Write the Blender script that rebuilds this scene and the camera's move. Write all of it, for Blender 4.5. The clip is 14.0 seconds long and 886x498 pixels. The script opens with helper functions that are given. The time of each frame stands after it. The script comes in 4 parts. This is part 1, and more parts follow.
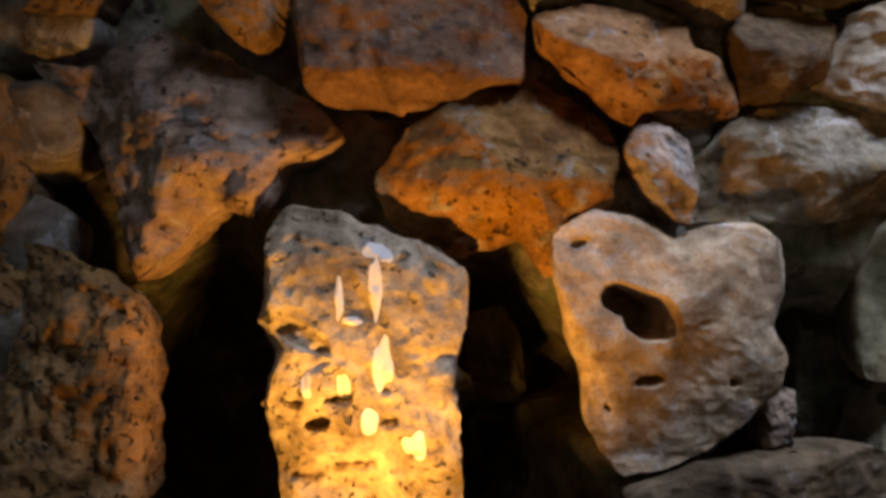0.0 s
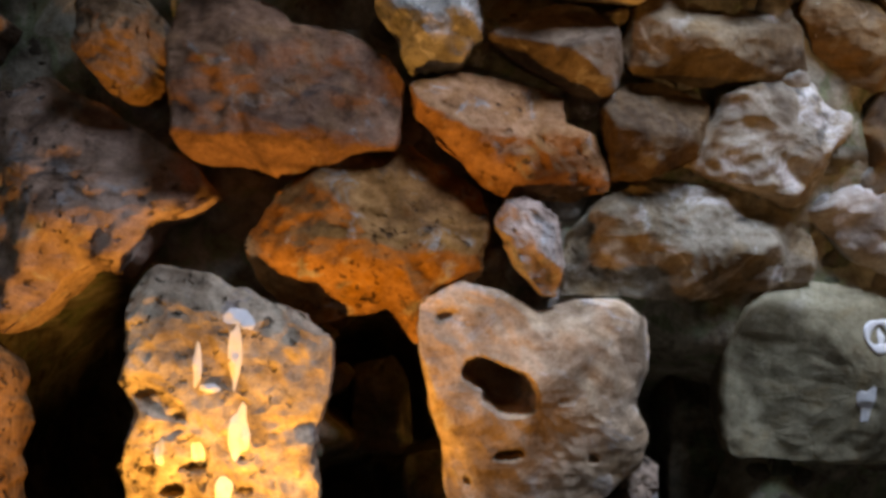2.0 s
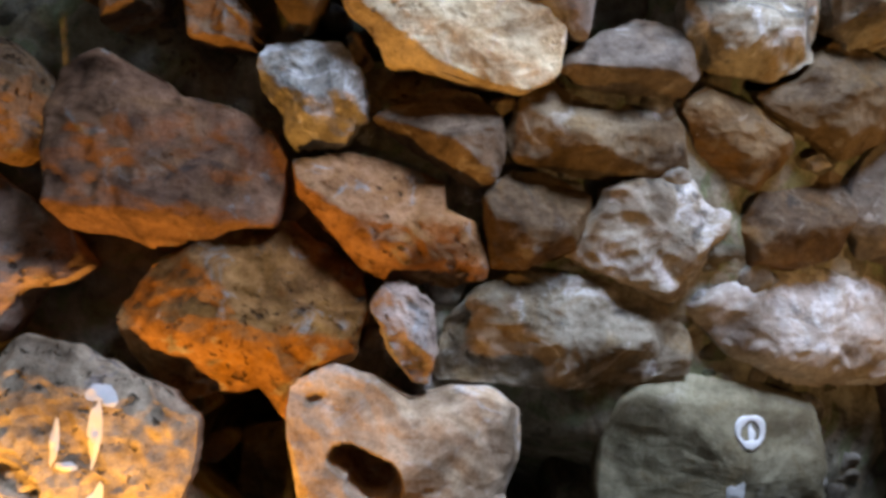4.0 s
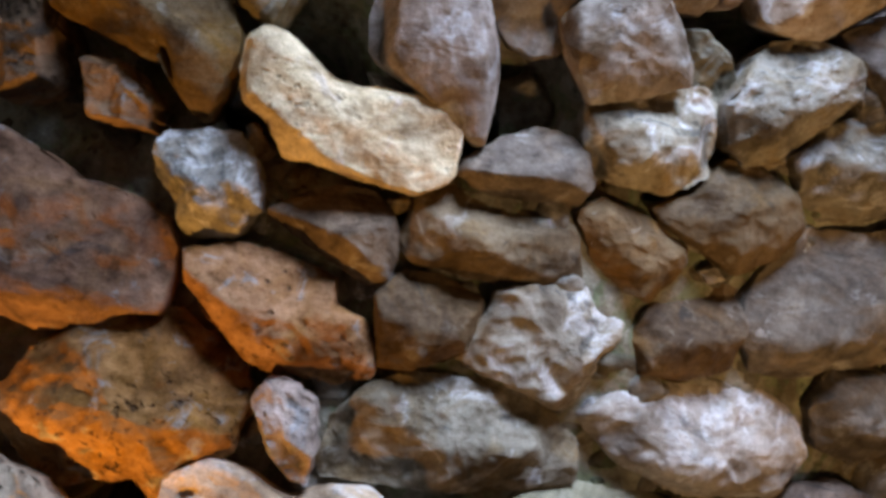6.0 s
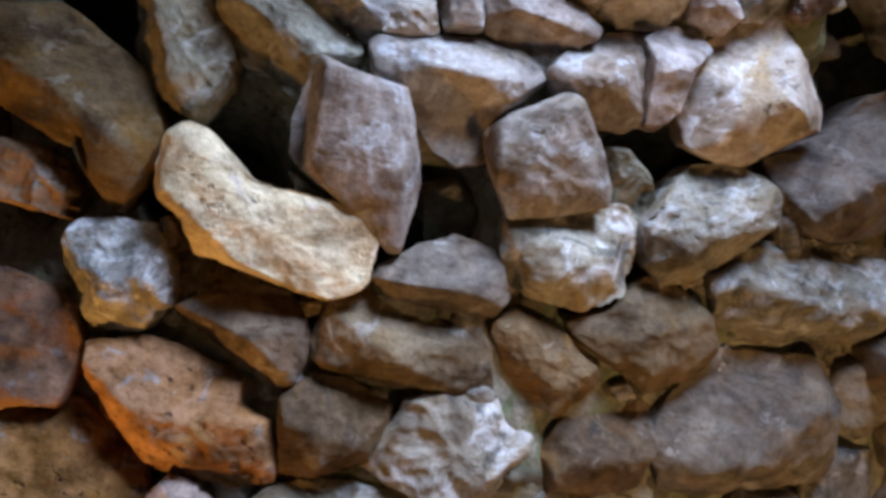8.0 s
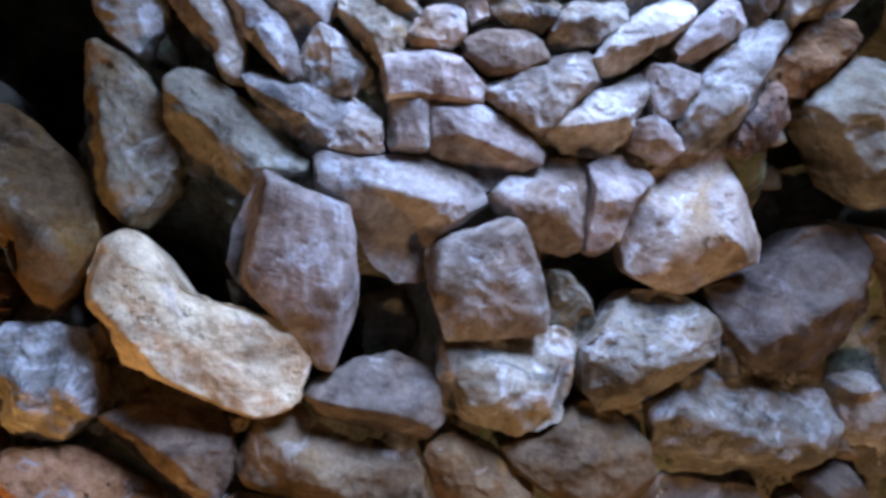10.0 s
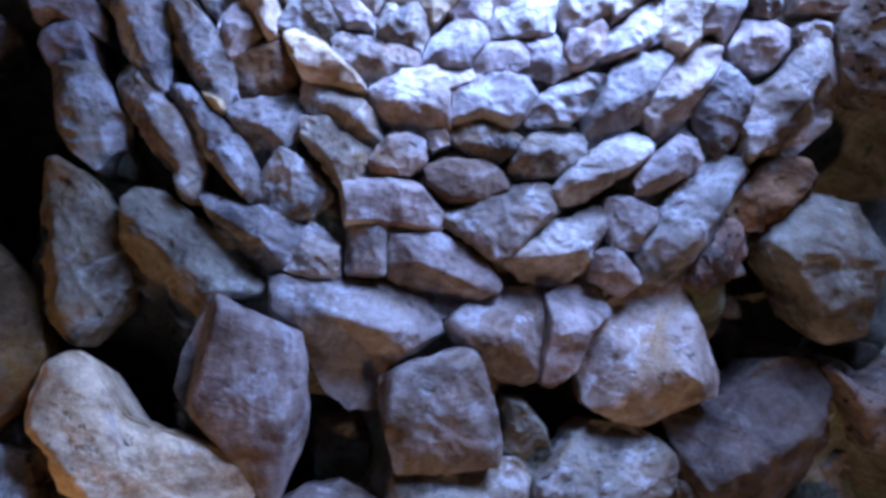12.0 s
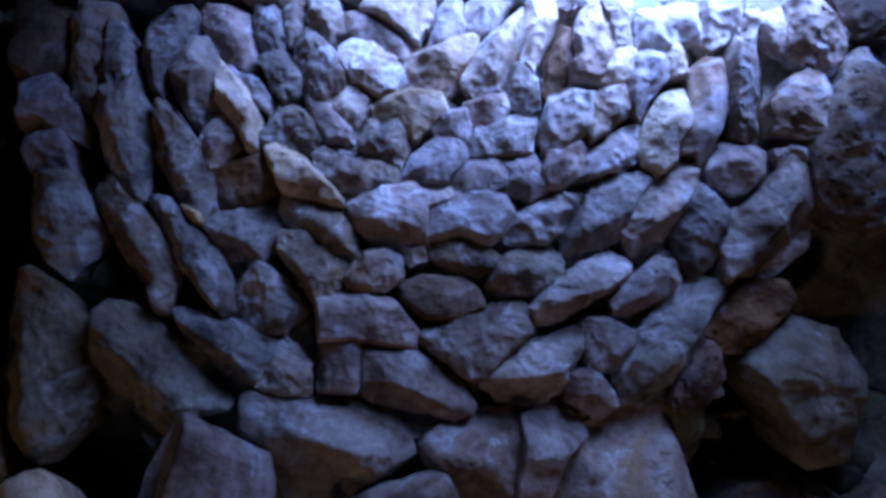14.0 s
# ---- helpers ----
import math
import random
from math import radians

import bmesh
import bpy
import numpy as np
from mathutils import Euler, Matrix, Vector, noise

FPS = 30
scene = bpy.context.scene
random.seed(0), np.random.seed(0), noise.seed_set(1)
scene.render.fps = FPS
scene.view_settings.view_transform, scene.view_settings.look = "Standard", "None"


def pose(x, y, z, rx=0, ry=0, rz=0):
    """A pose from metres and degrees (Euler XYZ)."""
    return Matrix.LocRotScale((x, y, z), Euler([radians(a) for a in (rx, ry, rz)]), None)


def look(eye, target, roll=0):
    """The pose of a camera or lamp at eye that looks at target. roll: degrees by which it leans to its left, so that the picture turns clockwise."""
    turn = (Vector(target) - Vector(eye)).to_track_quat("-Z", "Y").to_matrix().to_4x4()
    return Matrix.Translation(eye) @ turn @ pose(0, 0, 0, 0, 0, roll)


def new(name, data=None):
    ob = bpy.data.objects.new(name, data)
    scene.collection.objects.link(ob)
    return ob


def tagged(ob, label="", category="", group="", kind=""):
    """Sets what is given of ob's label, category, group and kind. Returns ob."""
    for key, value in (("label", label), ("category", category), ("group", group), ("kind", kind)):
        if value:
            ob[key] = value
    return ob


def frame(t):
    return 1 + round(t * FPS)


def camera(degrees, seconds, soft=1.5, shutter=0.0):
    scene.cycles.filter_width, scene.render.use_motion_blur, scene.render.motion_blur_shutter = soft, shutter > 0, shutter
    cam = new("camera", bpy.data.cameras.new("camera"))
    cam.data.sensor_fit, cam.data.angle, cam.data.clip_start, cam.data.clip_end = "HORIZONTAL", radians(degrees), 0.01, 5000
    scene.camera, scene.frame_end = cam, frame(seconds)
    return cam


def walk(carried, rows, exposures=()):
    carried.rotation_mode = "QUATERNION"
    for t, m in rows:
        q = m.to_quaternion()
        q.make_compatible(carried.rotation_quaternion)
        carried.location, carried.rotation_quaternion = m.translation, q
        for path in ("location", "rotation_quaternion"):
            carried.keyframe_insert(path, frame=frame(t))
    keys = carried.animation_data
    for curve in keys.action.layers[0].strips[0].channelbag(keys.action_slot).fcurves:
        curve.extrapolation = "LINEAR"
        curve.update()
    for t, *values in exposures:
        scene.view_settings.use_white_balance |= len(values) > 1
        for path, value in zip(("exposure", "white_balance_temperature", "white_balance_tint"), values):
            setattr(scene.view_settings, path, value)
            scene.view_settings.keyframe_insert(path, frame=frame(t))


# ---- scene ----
cam = camera(62.3, 14.0, soft=3.5)
PATH = [
    (0, (-0.033, 0.083, 1.344), (0.29, 1.991, 1.852), -1.6),
    (0.5, (0.024, 0.063, 1.378), (0.345, 1.974, 1.873), -1.2),
    (1, (0.07, 0.051, 1.407), (0.414, 1.958, 1.903), -1.0),
    (1.5, (0.124, 0.035, 1.433), (0.473, 1.94, 1.934), -0.5),
    (2, (0.167, 0.019, 1.475), (0.54, 1.922, 1.964), -0.0),
    (2.5, (0.214, 0.001, 1.51), (0.598, 1.903, 1.997), 0.5),
    (3, (0.255, -0.013, 1.545), (0.661, 1.883, 2.036), 0.9),
    (5.5, (0.448, -0.095, 1.705), (0.911, 1.764, 2.28), 4.1),
    (6, (0.479, -0.109, 1.739), (0.954, 1.739, 2.338), 4.8),
    (6.5, (0.506, -0.128, 1.779), (0.99, 1.714, 2.39), 5.5),
    (7, (0.528, -0.146, 1.822), (1.026, 1.688, 2.445), 6.2),
    (7.5, (0.551, -0.164, 1.862), (1.055, 1.664, 2.499), 6.9),
    (8, (0.566, -0.177, 1.898), (1.083, 1.637, 2.562), 7.6),
    (10.5, (0.624, -0.246, 2.05), (1.143, 1.491, 2.895), 10.3),
    (11, (0.63, -0.262, 2.084), (1.144, 1.459, 2.963), 10.8),
    (11.5, (0.63, -0.275, 2.119), (1.145, 1.431, 3.026), 11.0),
    (12, (0.635, -0.289, 2.149), (1.14, 1.4, 3.094), 11.4),
    (12.5, (0.636, -0.299, 2.176), (1.134, 1.371, 3.157), 11.7),
    (13, (0.635, -0.311, 2.202), (1.124, 1.34, 3.22), 12.1),
    (13.5, (0.634, -0.324, 2.227), (1.111, 1.311, 3.276), 12.4),
    (14, (0.633, -0.338, 2.251), (1.095, 1.28, 3.332), 12.9),
]
EXPOSURES = [(0, -0.22, 7700, 3), (3.0, 0.12, 7100, 1), (6.0, 0.32, 6650, 0), (8.0, 0.27, 6300, 1), (11.0, -0.08, 4950, 12), (12.5, -0.83, 4650, 20), (13.25, -1.36, 4600, 21), (14.0, -2.4, 4550, 22)]
walk(cam, [(t, look(eye, target, roll)) for t, eye, target, roll in PATH], EXPOSURES)

# ---- world and light ----
world = bpy.data.worlds.new("sky")
scene.world = world
world.use_nodes = True
wn = world.node_tree.nodes
sky = wn.new("ShaderNodeTexSky")
sky.sky_type, sky.sun_disc = "NISHITA", False
sky.sun_elevation, sky.sun_rotation = radians(50), radians(200)
wn["Background"].inputs["Strength"].default_value = 0.12
world.node_tree.links.new(sky.outputs[0], wn["Background"].inputs["Color"])

OPENING = (0.95, -0.4)      # centre of the hole in the roof
ROOF = 3.7


def lamp(name, kind, at, to, power, colour, size):
    data = bpy.data.lights.new(name, kind)
    data.energy, data.color = power, colour
    if kind == "AREA":
        data.shape, data.size = "DISK", size
    else:
        data.shadow_soft_size = size
    ob = new(name, data)
    ob.matrix_world = look(at, to)
    return ob


# daylight falling through the roof hole: the wide sky, and the bright beam on the topmost courses
lamp("daylight", "AREA", (1.02, -0.48, ROOF - 0.04), (1.06, 1.2, 1.5), 26.5, (0.52, 0.625, 1.0), 0.8).data.spread = radians(82)
beam = lamp("daylight", "AREA", (0.93, -0.02, ROOF - 0.06), (0.98, 0.5, 3.57), 76, (0.48, 0.58, 1.0), 1.1)
beam.data.shape, beam.data.size_y, beam.data.spread = "ELLIPSE", 0.25, radians(74)
# low warm floodlights at the foot of the wall
flood = lamp("floodlight", "SPOT", (0.03, 1.16, 1.0), (0.05, 1.4, 1.78), 51, (1.0, 0.48, 0.115), 0.025)
flood.data.spot_size, flood.data.spot_blend = radians(112), 1.0
flood2 = lamp("floodlight", "SPOT", (1.72, 0.22, 1.0), (1.5, 0.7, 2.8), 44, (1.0, 0.58, 0.26), 0.05)
flood2.data.spot_size, flood2.data.spot_blend = radians(95), 1.0


# ---- materials ----
def ramp(nt, source, stops):
    node = nt.nodes.new("ShaderNodeValToRGB")
    el = node.color_ramp.elements
    for i, (pos, col) in enumerate(stops):
        e = el[i] if i < 2 else el.new(pos)
        e.position = pos
        e.color = (*col, 1) if len(col) == 3 else col
    nt.links.new(source, node.inputs["Fac"])
    return node.outputs["Color"]


def noise_tex(nt, vec, scale, detail=5.0, rough=0.55, distort=0.0):
    node = nt.nodes.new("ShaderNodeTexNoise")
    node.inputs["Scale"].default_value, node.inputs["Detail"].default_value = scale, detail
    node.inputs["Roughness"].default_value, node.inputs["Distortion"].default_value = rough, distort
    nt.links.new(vec, node.inputs["Vector"])
    return node.outputs["Fac"]


def mix(nt, fac, a, b, how="MIX"):
    node = nt.nodes.new("ShaderNodeMix")
    node.data_type, node.blend_type = "RGBA", how
    for value, key in ((fac, 0), (a, 6), (b, 7)):
        if isinstance(value, (float, int)):
            node.inputs[key].default_value = value
        elif isinstance(value, tuple):
            node.inputs[key].default_value = (*value, 1)
        else:
            nt.links.new(value, node.inputs[key])
    return node.outputs[2]


def maths(nt, op, a, b):
    node = nt.nodes.new("ShaderNodeMath")
    node.operation = op
    for i, v in enumerate((a, b)):
        if isinstance(v, (float, int)):
            node.inputs[i].default_value = v
        else:
            nt.links.new(v, node.inputs[i])
    return node.outputs[0]


def rock(name, light, dark, crust, crust_share=0.5, pits=0.15, relief=0.75, gloss=0.75, soot=0.3):
    """Weathered limestone: two body tones, a crust in patches, strata, speckle and pits."""
    m = bpy.data.materials.new(name)
    m.use_nodes = True
    nt = m.node_tree
    bsdf = nt.nodes["Principled BSDF"]
    tc = nt.nodes.new("ShaderNodeTexCoord")
    info = nt.nodes.new("ShaderNodeObjectInfo")
    shift = nt.nodes.new("ShaderNodeVectorMath")
    shift.operation = "MULTIPLY_ADD"
    nt.links.new(info.outputs["Random"], shift.inputs[0])
    shift.inputs[1].default_value = (31.0, 17.0, 53.0)
    nt.links.new(tc.outputs["Object"], shift.inputs[2])
    v = shift.outputs[0]
    strata = nt.nodes.new("ShaderNodeMapping")
    strata.inputs["Rotation"].default_value = (0, 0, radians(24))
    strata.inputs["Scale"].default_value = (1.0, 2.4, 1.6)
    nt.links.new(v, strata.inputs["Vector"])
    broad = noise_tex(nt, v, 9.0, 4.0, 0.6, 0.6)
    layer = noise_tex(nt, strata.outputs[0], 11.0, 4.5, 0.6, 0.8)
    grain = noise_tex(nt, v, 60.0, 5.0, 0.7)
    fine = noise_tex(nt, v, 240.0, 3.0, 0.7)
    patch = noise_tex(nt, v, 11.0, 6.0, 0.62, 1.0)
    col = mix(nt, ramp(nt, broad, [(0.36, (0, 0, 0)), (0.62, (1, 1, 1))]), dark, light)
    col = mix(nt, ramp(nt, layer, [(0.42, (0, 0, 0)), (0.7, (0.38, 0.38, 0.38))]), col, tuple(min(0.85, c * 1.35 + 0.03) for c in light))
    lo = 0.66 - 0.3 * crust_share
    col = mix(nt, ramp(nt, patch, [(lo, (0, 0, 0)), (lo + 0.06, (0.95, 0.95, 0.95))]), col, crust)
    smut = noise_tex(nt, v, 6.0, 6.0, 0.65, 1.4)
    lo = 0.7 - 0.28 * soot
    col = mix(nt, ramp(nt, smut, [(lo, (0, 0, 0)), (lo + 0.07, (0.75, 0.75, 0.75))]), col, tuple(0.35 * c + 0.01 for c in (dark[0] * 0.8, dark[1], dark[2] * 1.25)))
    rust = noise_tex(nt, v, 5.0, 6.0, 0.66, 1.2)
    col = mix(nt, ramp(nt, rust, [(0.53, (0, 0, 0)), (0.66, (0.55, 0.55, 0.55))]), col, (0.36 * light[0] + 0.14, 0.36 * light[1] + 0.07, 0.3 * light[2] + 0.02))
    stain = noise_tex(nt, v, 8.5, 5.0, 0.6, 0.9)
    col = mix(nt, 1.0, col, ramp(nt, stain, [(0.34, (0.42, 0.38, 0.34)), (0.58, (1.15, 1.15, 1.15))]), "MULTIPLY")
    col = mix(nt, 1.0, col, ramp(nt, grain, [(0.3, (0.7, 0.68, 0.65)), (0.55, (1, 1, 1))]), "MULTIPLY")
    col = mix(nt, 0.3, col, ramp(nt, fine, [(0.35, (0.6, 0.6, 0.6)), (0.6, (1.15, 1.15, 1.15))]), "MULTIPLY")
    pore = noise_tex(nt, v, 52.0, 2.0, 0.5, 0.0)
    hole = ramp(nt, pore, [(0.3, (0.1, 0.1, 0.1)), (0.4, (1, 1, 1))])
    where = ramp(nt, noise_tex(nt, v, 5.0, 3.0), [(0.62 - pits * 0.35, (0, 0, 0)), (0.72 - pits * 0.35, (1, 1, 1))])
    hole = mix(nt, where, (1.0, 1.0, 1.0), hole)
    col = mix(nt, 0.75, col, hole, "MULTIPLY") if pits > 0.3 else mix(nt, 0.5, col, hole, "MULTIPLY")
    vary = nt.nodes.new("ShaderNodeHueSaturation")
    part_of = lambda k: maths(nt, "FRACT", maths(nt, "MULTIPLY", info.outputs["Random"], k), 0.0)
    nt.links.new(maths(nt, "ADD", maths(nt, "MULTIPLY", part_of(7.3), 0.015), 0.4925), vary.inputs["Hue"])
    nt.links.new(maths(nt, "ADD", maths(nt, "MULTIPLY", part_of(13.7), 0.65), 0.7), vary.inputs["Saturation"])
    nt.links.new(maths(nt, "ADD", maths(nt, "MULTIPLY", info.outputs["Random"], 0.45), 0.76), vary.inputs["Value"])
    nt.links.new(col, vary.inputs["Color"])
    nt.links.new(vary.outputs[0], bsdf.inputs["Base Color"])
    nt.links.new(ramp(nt, grain, [(0.3, (min(1, gloss + 0.15),) * 3), (0.7, (gloss - 0.12,) * 3)]), bsdf.inputs["Roughness"])
    bsdf.inputs["Specular IOR Level"].default_value = 0.25
    height = maths(nt, "ADD", maths(nt, "MULTIPLY", layer, 0.5), maths(nt, "MULTIPLY", grain, 0.2))
    height = maths(nt, "ADD", height, maths(nt, "MULTIPLY", patch, 0.5))
    height = maths(nt, "ADD", height, maths(nt, "MULTIPLY", hole, 0.25 + pits))
    bump = nt.nodes.new("ShaderNodeBump")
    bump.inputs["Strength"].default_value, bump.inputs["Distance"].default_value = relief, 0.014
    nt.links.new(height, bump.inputs["Height"])
    nt.links.new(bump.outputs[0], bsdf.inputs["Normal"])
    return m


ROCK = {
    "pale_yellow": rock("pale yellow limestone", (0.64, 0.54, 0.36), (0.48, 0.38, 0.23), (0.64, 0.56, 0.44), 0.3, 0.2, soot=0.1),
    "pale": rock("pale limestone", (0.44, 0.39, 0.33), (0.3, 0.24, 0.18), (0.56, 0.535, 0.5), 0.4, 0.2, soot=0.3),
    "grey": rock("grey limestone", (0.29, 0.26, 0.21), (0.165, 0.135, 0.1), (0.47, 0.45, 0.42), 0.4, 0.2, soot=0.45),
    "rose": rock("rose-grey limestone", (0.36, 0.315, 0.275), (0.225, 0.175, 0.14), (0.46, 0.44, 0.42), 0.4, 0.12, soot=0.25),
    "ochre": rock("ochre-stained limestone", (0.26, 0.16, 0.09), (0.16, 0.093, 0.048), (0.26, 0.23, 0.2), 0.28, 0.6, 0.9, soot=0.5),
    "russet": rock("russet limestone", (0.22, 0.118, 0.065), (0.13, 0.066, 0.036), (0.24, 0.21, 0.19), 0.25, 0.2, 0.9, soot=0.35),
    "drab": rock("smooth drab limestone", (0.34, 0.3, 0.2), (0.26, 0.225, 0.145), (0.4, 0.36, 0.27), 0.2, 0.1, 0.5, soot=0.15),
    "olive": rock("olive-grey limestone", (0.215, 0.195, 0.14), (0.14, 0.12, 0.08), (0.3, 0.285, 0.24), 0.3, 0.15, 0.7, soot=0.3),
    "rusty": rock("rust-washed limestone", (0.44, 0.29, 0.19), (0.3, 0.18, 0.1), (0.4, 0.35, 0.31), 0.3, 0.45, 0.9, soot=0.35),
    "brown": rock("brown limestone", (0.15, 0.108, 0.066), (0.085, 0.058, 0.034), (0.23, 0.195, 0.155), 0.25, 0.1),
    "peach": rock("peach-coloured limestone", (0.62, 0.47, 0.32), (0.49, 0.34, 0.2), (0.66, 0.57, 0.48), 0.4, 0.15, 0.6, soot=0.08),
    "pocked": rock("pocked limestone", (0.4, 0.36, 0.3), (0.24, 0.19, 0.14), (0.5, 0.5, 0.5), 0.4, 0.9, 1.0),
    "streaked": rock("streaked yellow limestone", (0.6, 0.47, 0.3), (0.36, 0.25, 0.14), (0.34, 0.29, 0.25), 0.2, 0.6, 1.0, soot=0.2),
    "crumbly": rock("crumbling rust-stained limestone", (0.3, 0.165, 0.07), (0.18, 0.095, 0.04), (0.22, 0.15, 0.09), 0.3, 1.1, 1.0, soot=0.35),
    # low body tones paint in the shade on stones set back in gaps
    "shade": rock("shade-toned limestone", (0.17, 0.15, 0.11), (0.1, 0.085, 0.06), (0.13, 0.15, 0.09), 0.4, 0.3),
    "mortar": rock("earth mortar", (0.33, 0.31, 0.24), (0.17, 0.15, 0.11), (0.2, 0.22, 0.13), 0.5, 0.3, 1.0),
    "floor": rock("trodden earth", (0.22, 0.18, 0.13), (0.14, 0.11, 0.08), (0.26, 0.24, 0.2), 0.4, 0.2),
}


def plain(name, colour, rough):
    m = bpy.data.materials.new(name)
    m.use_nodes = True
    nt = m.node_tree
    tc = nt.nodes.new("ShaderNodeTexCoord")
    n = noise_tex(nt, tc.outputs["Object"], 70.0, 5.0)
    nt.links.new(mix(nt, n, tuple(c * 0.75 for c in colour), colour), nt.nodes["Principled BSDF"].inputs["Base Color"])
    nt.nodes["Principled BSDF"].inputs["Roughness"].default_value = rough
    return m


SPLASH = plain("white lime drip", (0.8, 0.79, 0.76), 0.6)


# ---- the wall's form: it leans in as it rises and curves round ----
def wall_y(x, z):
    a, b = x - 0.75, z - 2.3
    return 1.042 - 0.213 * a - 0.341 * b + 0.092 * a * a - 0.171 * a * b - 0.047 * b * b


def wall_frame(x, z):
    """Right, up and outward directions of the wall at a place, and the place itself."""
    a, b = x - 0.75, z - 2.3
    sx, sz = -0.213 + 0.184 * a - 0.171 * b, -0.341 - 0.171 * a - 0.094 * b
    u, n = Vector((1, sx, 0)).normalized(), Vector((sx, -1, sz)).normalized()
    return u, u.cross(n) * -1 if u.cross(n).z < 0 else u.cross(n), n, Vector((x, wall_y(x, z), z))


def link(name, verts, faces, material, parent=None, smooth=True):
    me = bpy.data.meshes.new(name)
    me.from_pydata(verts, [], faces)
    me.materials.append(material)
    if smooth:
        me.shade_smooth()
    me.update()
    ob = new(name, me)
    if parent:
        ob.parent = parent
    return ob


# deep dark gaps between the stones: x, z, radius, depth
VOIDS = [(1.3, 2.55, 0.1, 0.9), (0.12, 2.95, 0.15, 0.8), (-0.36, 1.62, 0.2, 1.05), (-0.4, 1.4, 0.2, 1.05), (-0.3, 1.76, 0.12, 0.9), (0.93, 1.45, 0.13, 0.5), (0.9, 1.3, 0.13, 0.5), (0.47, 1.52, 0.14, 0.9), (0.33, 1.63, 0.13, 0.9), (-0.25, 1.55, 0.2, 1.05), (0.8, 1.5, 0.11, 0.6), (-0.26, 1.34, 0.2, 1.05), (0.3, 1.28, 0.15, 0.8), (-0.6, 1.85, 0.12, 0.5),
         (0.5, 2.47, 0.12, 0.9), (0.87, 2.42, 0.1, 0.8), (1.2, 2.42, 0.1, 0.9), (1.55, 2.6, 0.14, 0.8), (0.2, 2.75, 0.15, 0.9), (1.7, 2.9, 0.14, 0.8), (1.57, 3.06, 0.1, 0.7), (1.77, 3.12, 0.15, 0.8), (1.66, 3.0, 0.12, 0.8)]
X0, X1, Z1 = -1.7, 2.9, 3.7


def core_depth(x, z):
    d = 0.075 + 0.06 * max(0.0, min(1.0, 1.4 - 1.6 * x)) - 0.015 * max(0.0, min(1.0, (z - 2.5) * 3)) * max(0.0, min(1.0, 2 * x - 0.4)) + 0.025 * noise.noise(Vector((x * 4, z * 4, 3.1))) + 0.02 * noise.noise(Vector((x * 13, z * 13, 1.7)))
    d -= 0.04 * math.exp(-(((x - 1.1) / 0.45) ** 2 + ((z - 2.0) / 0.33) ** 2))
    for vx, vz, r, deep in VOIDS:
        q = ((x - vx) ** 2 + (z - vz) ** 2) / (r * r)
        if q < 4:
            d += deep * math.exp(-q * q)
    return min(d, 1.15)


def wall_core():
    """The packed core of the wall behind its face stones, half a metre thick."""
    nx, nz = 230, 220
    verts, faces = [], []
    for side in (0, 1):
        for j in range(nz + 1):
            for i in range(nx + 1):
                x, z = X0 + (X1 - X0) * i / nx, Z1 * j / nz
                verts.append((x, wall_y(x, z) + (core_depth(x, z) if side == 0 else 1.3), z))
    w, half = nx + 1, (nx + 1) * (nz + 1)
    for j in range(nz):
        for i in range(nx):
            a = j * w + i
            faces.append((a, a + 1, a + w + 1, a + w))
            faces.append((half + a, half + a + w, half + a + w + 1, half + a + 1))
    for i in range(nx):
        faces.append((i, half + i, half + i + 1, i + 1))
        a = nz * w + i
        faces.append((a, a + 1, half + a + 1, half + a))
    for j in range(nz):
        a = j * w
        faces.append((a, a + w, half + a + w, half + a))
        a += nx
        faces.append((a, half + a, half + a + w, a + w))
    return link("wall_north", verts, faces, ROCK["mortar"])


wall = tagged(wall_core(), "leaning dry-stone chamber wall of rough limestone blocks", "wall", kind="structure")


def rounded(points, n):
    """A closed outline with its corners slightly worn, as n even steps."""
    p = np.array(points, float)
    for cut in (0.08, 0.18):
        q = np.roll(p, -1, 0)
        p = np.stack([p + cut * (q - p), q - cut * (q - p)], 1).reshape(-1, 2)
    q = np.vstack([p, p[:1]])
    run = np.r_[0, np.cumsum(np.hypot(*np.diff(q, axis=0).T))]
    at = np.linspace(0, run[-1], n, endpoint=False)
    return np.stack([np.interp(at, run, q[:, 0]), np.interp(at, run, q[:, 1])], 1)


def blend_min(a, b, k):
    """The lesser of two heights, with the ridge between them worn over k metres."""
    t = np.clip(0.5 + 0.5 * (b - a) / k, 0, 1)
    return b * (1 - t) + a * t - k * t * (1 - t)


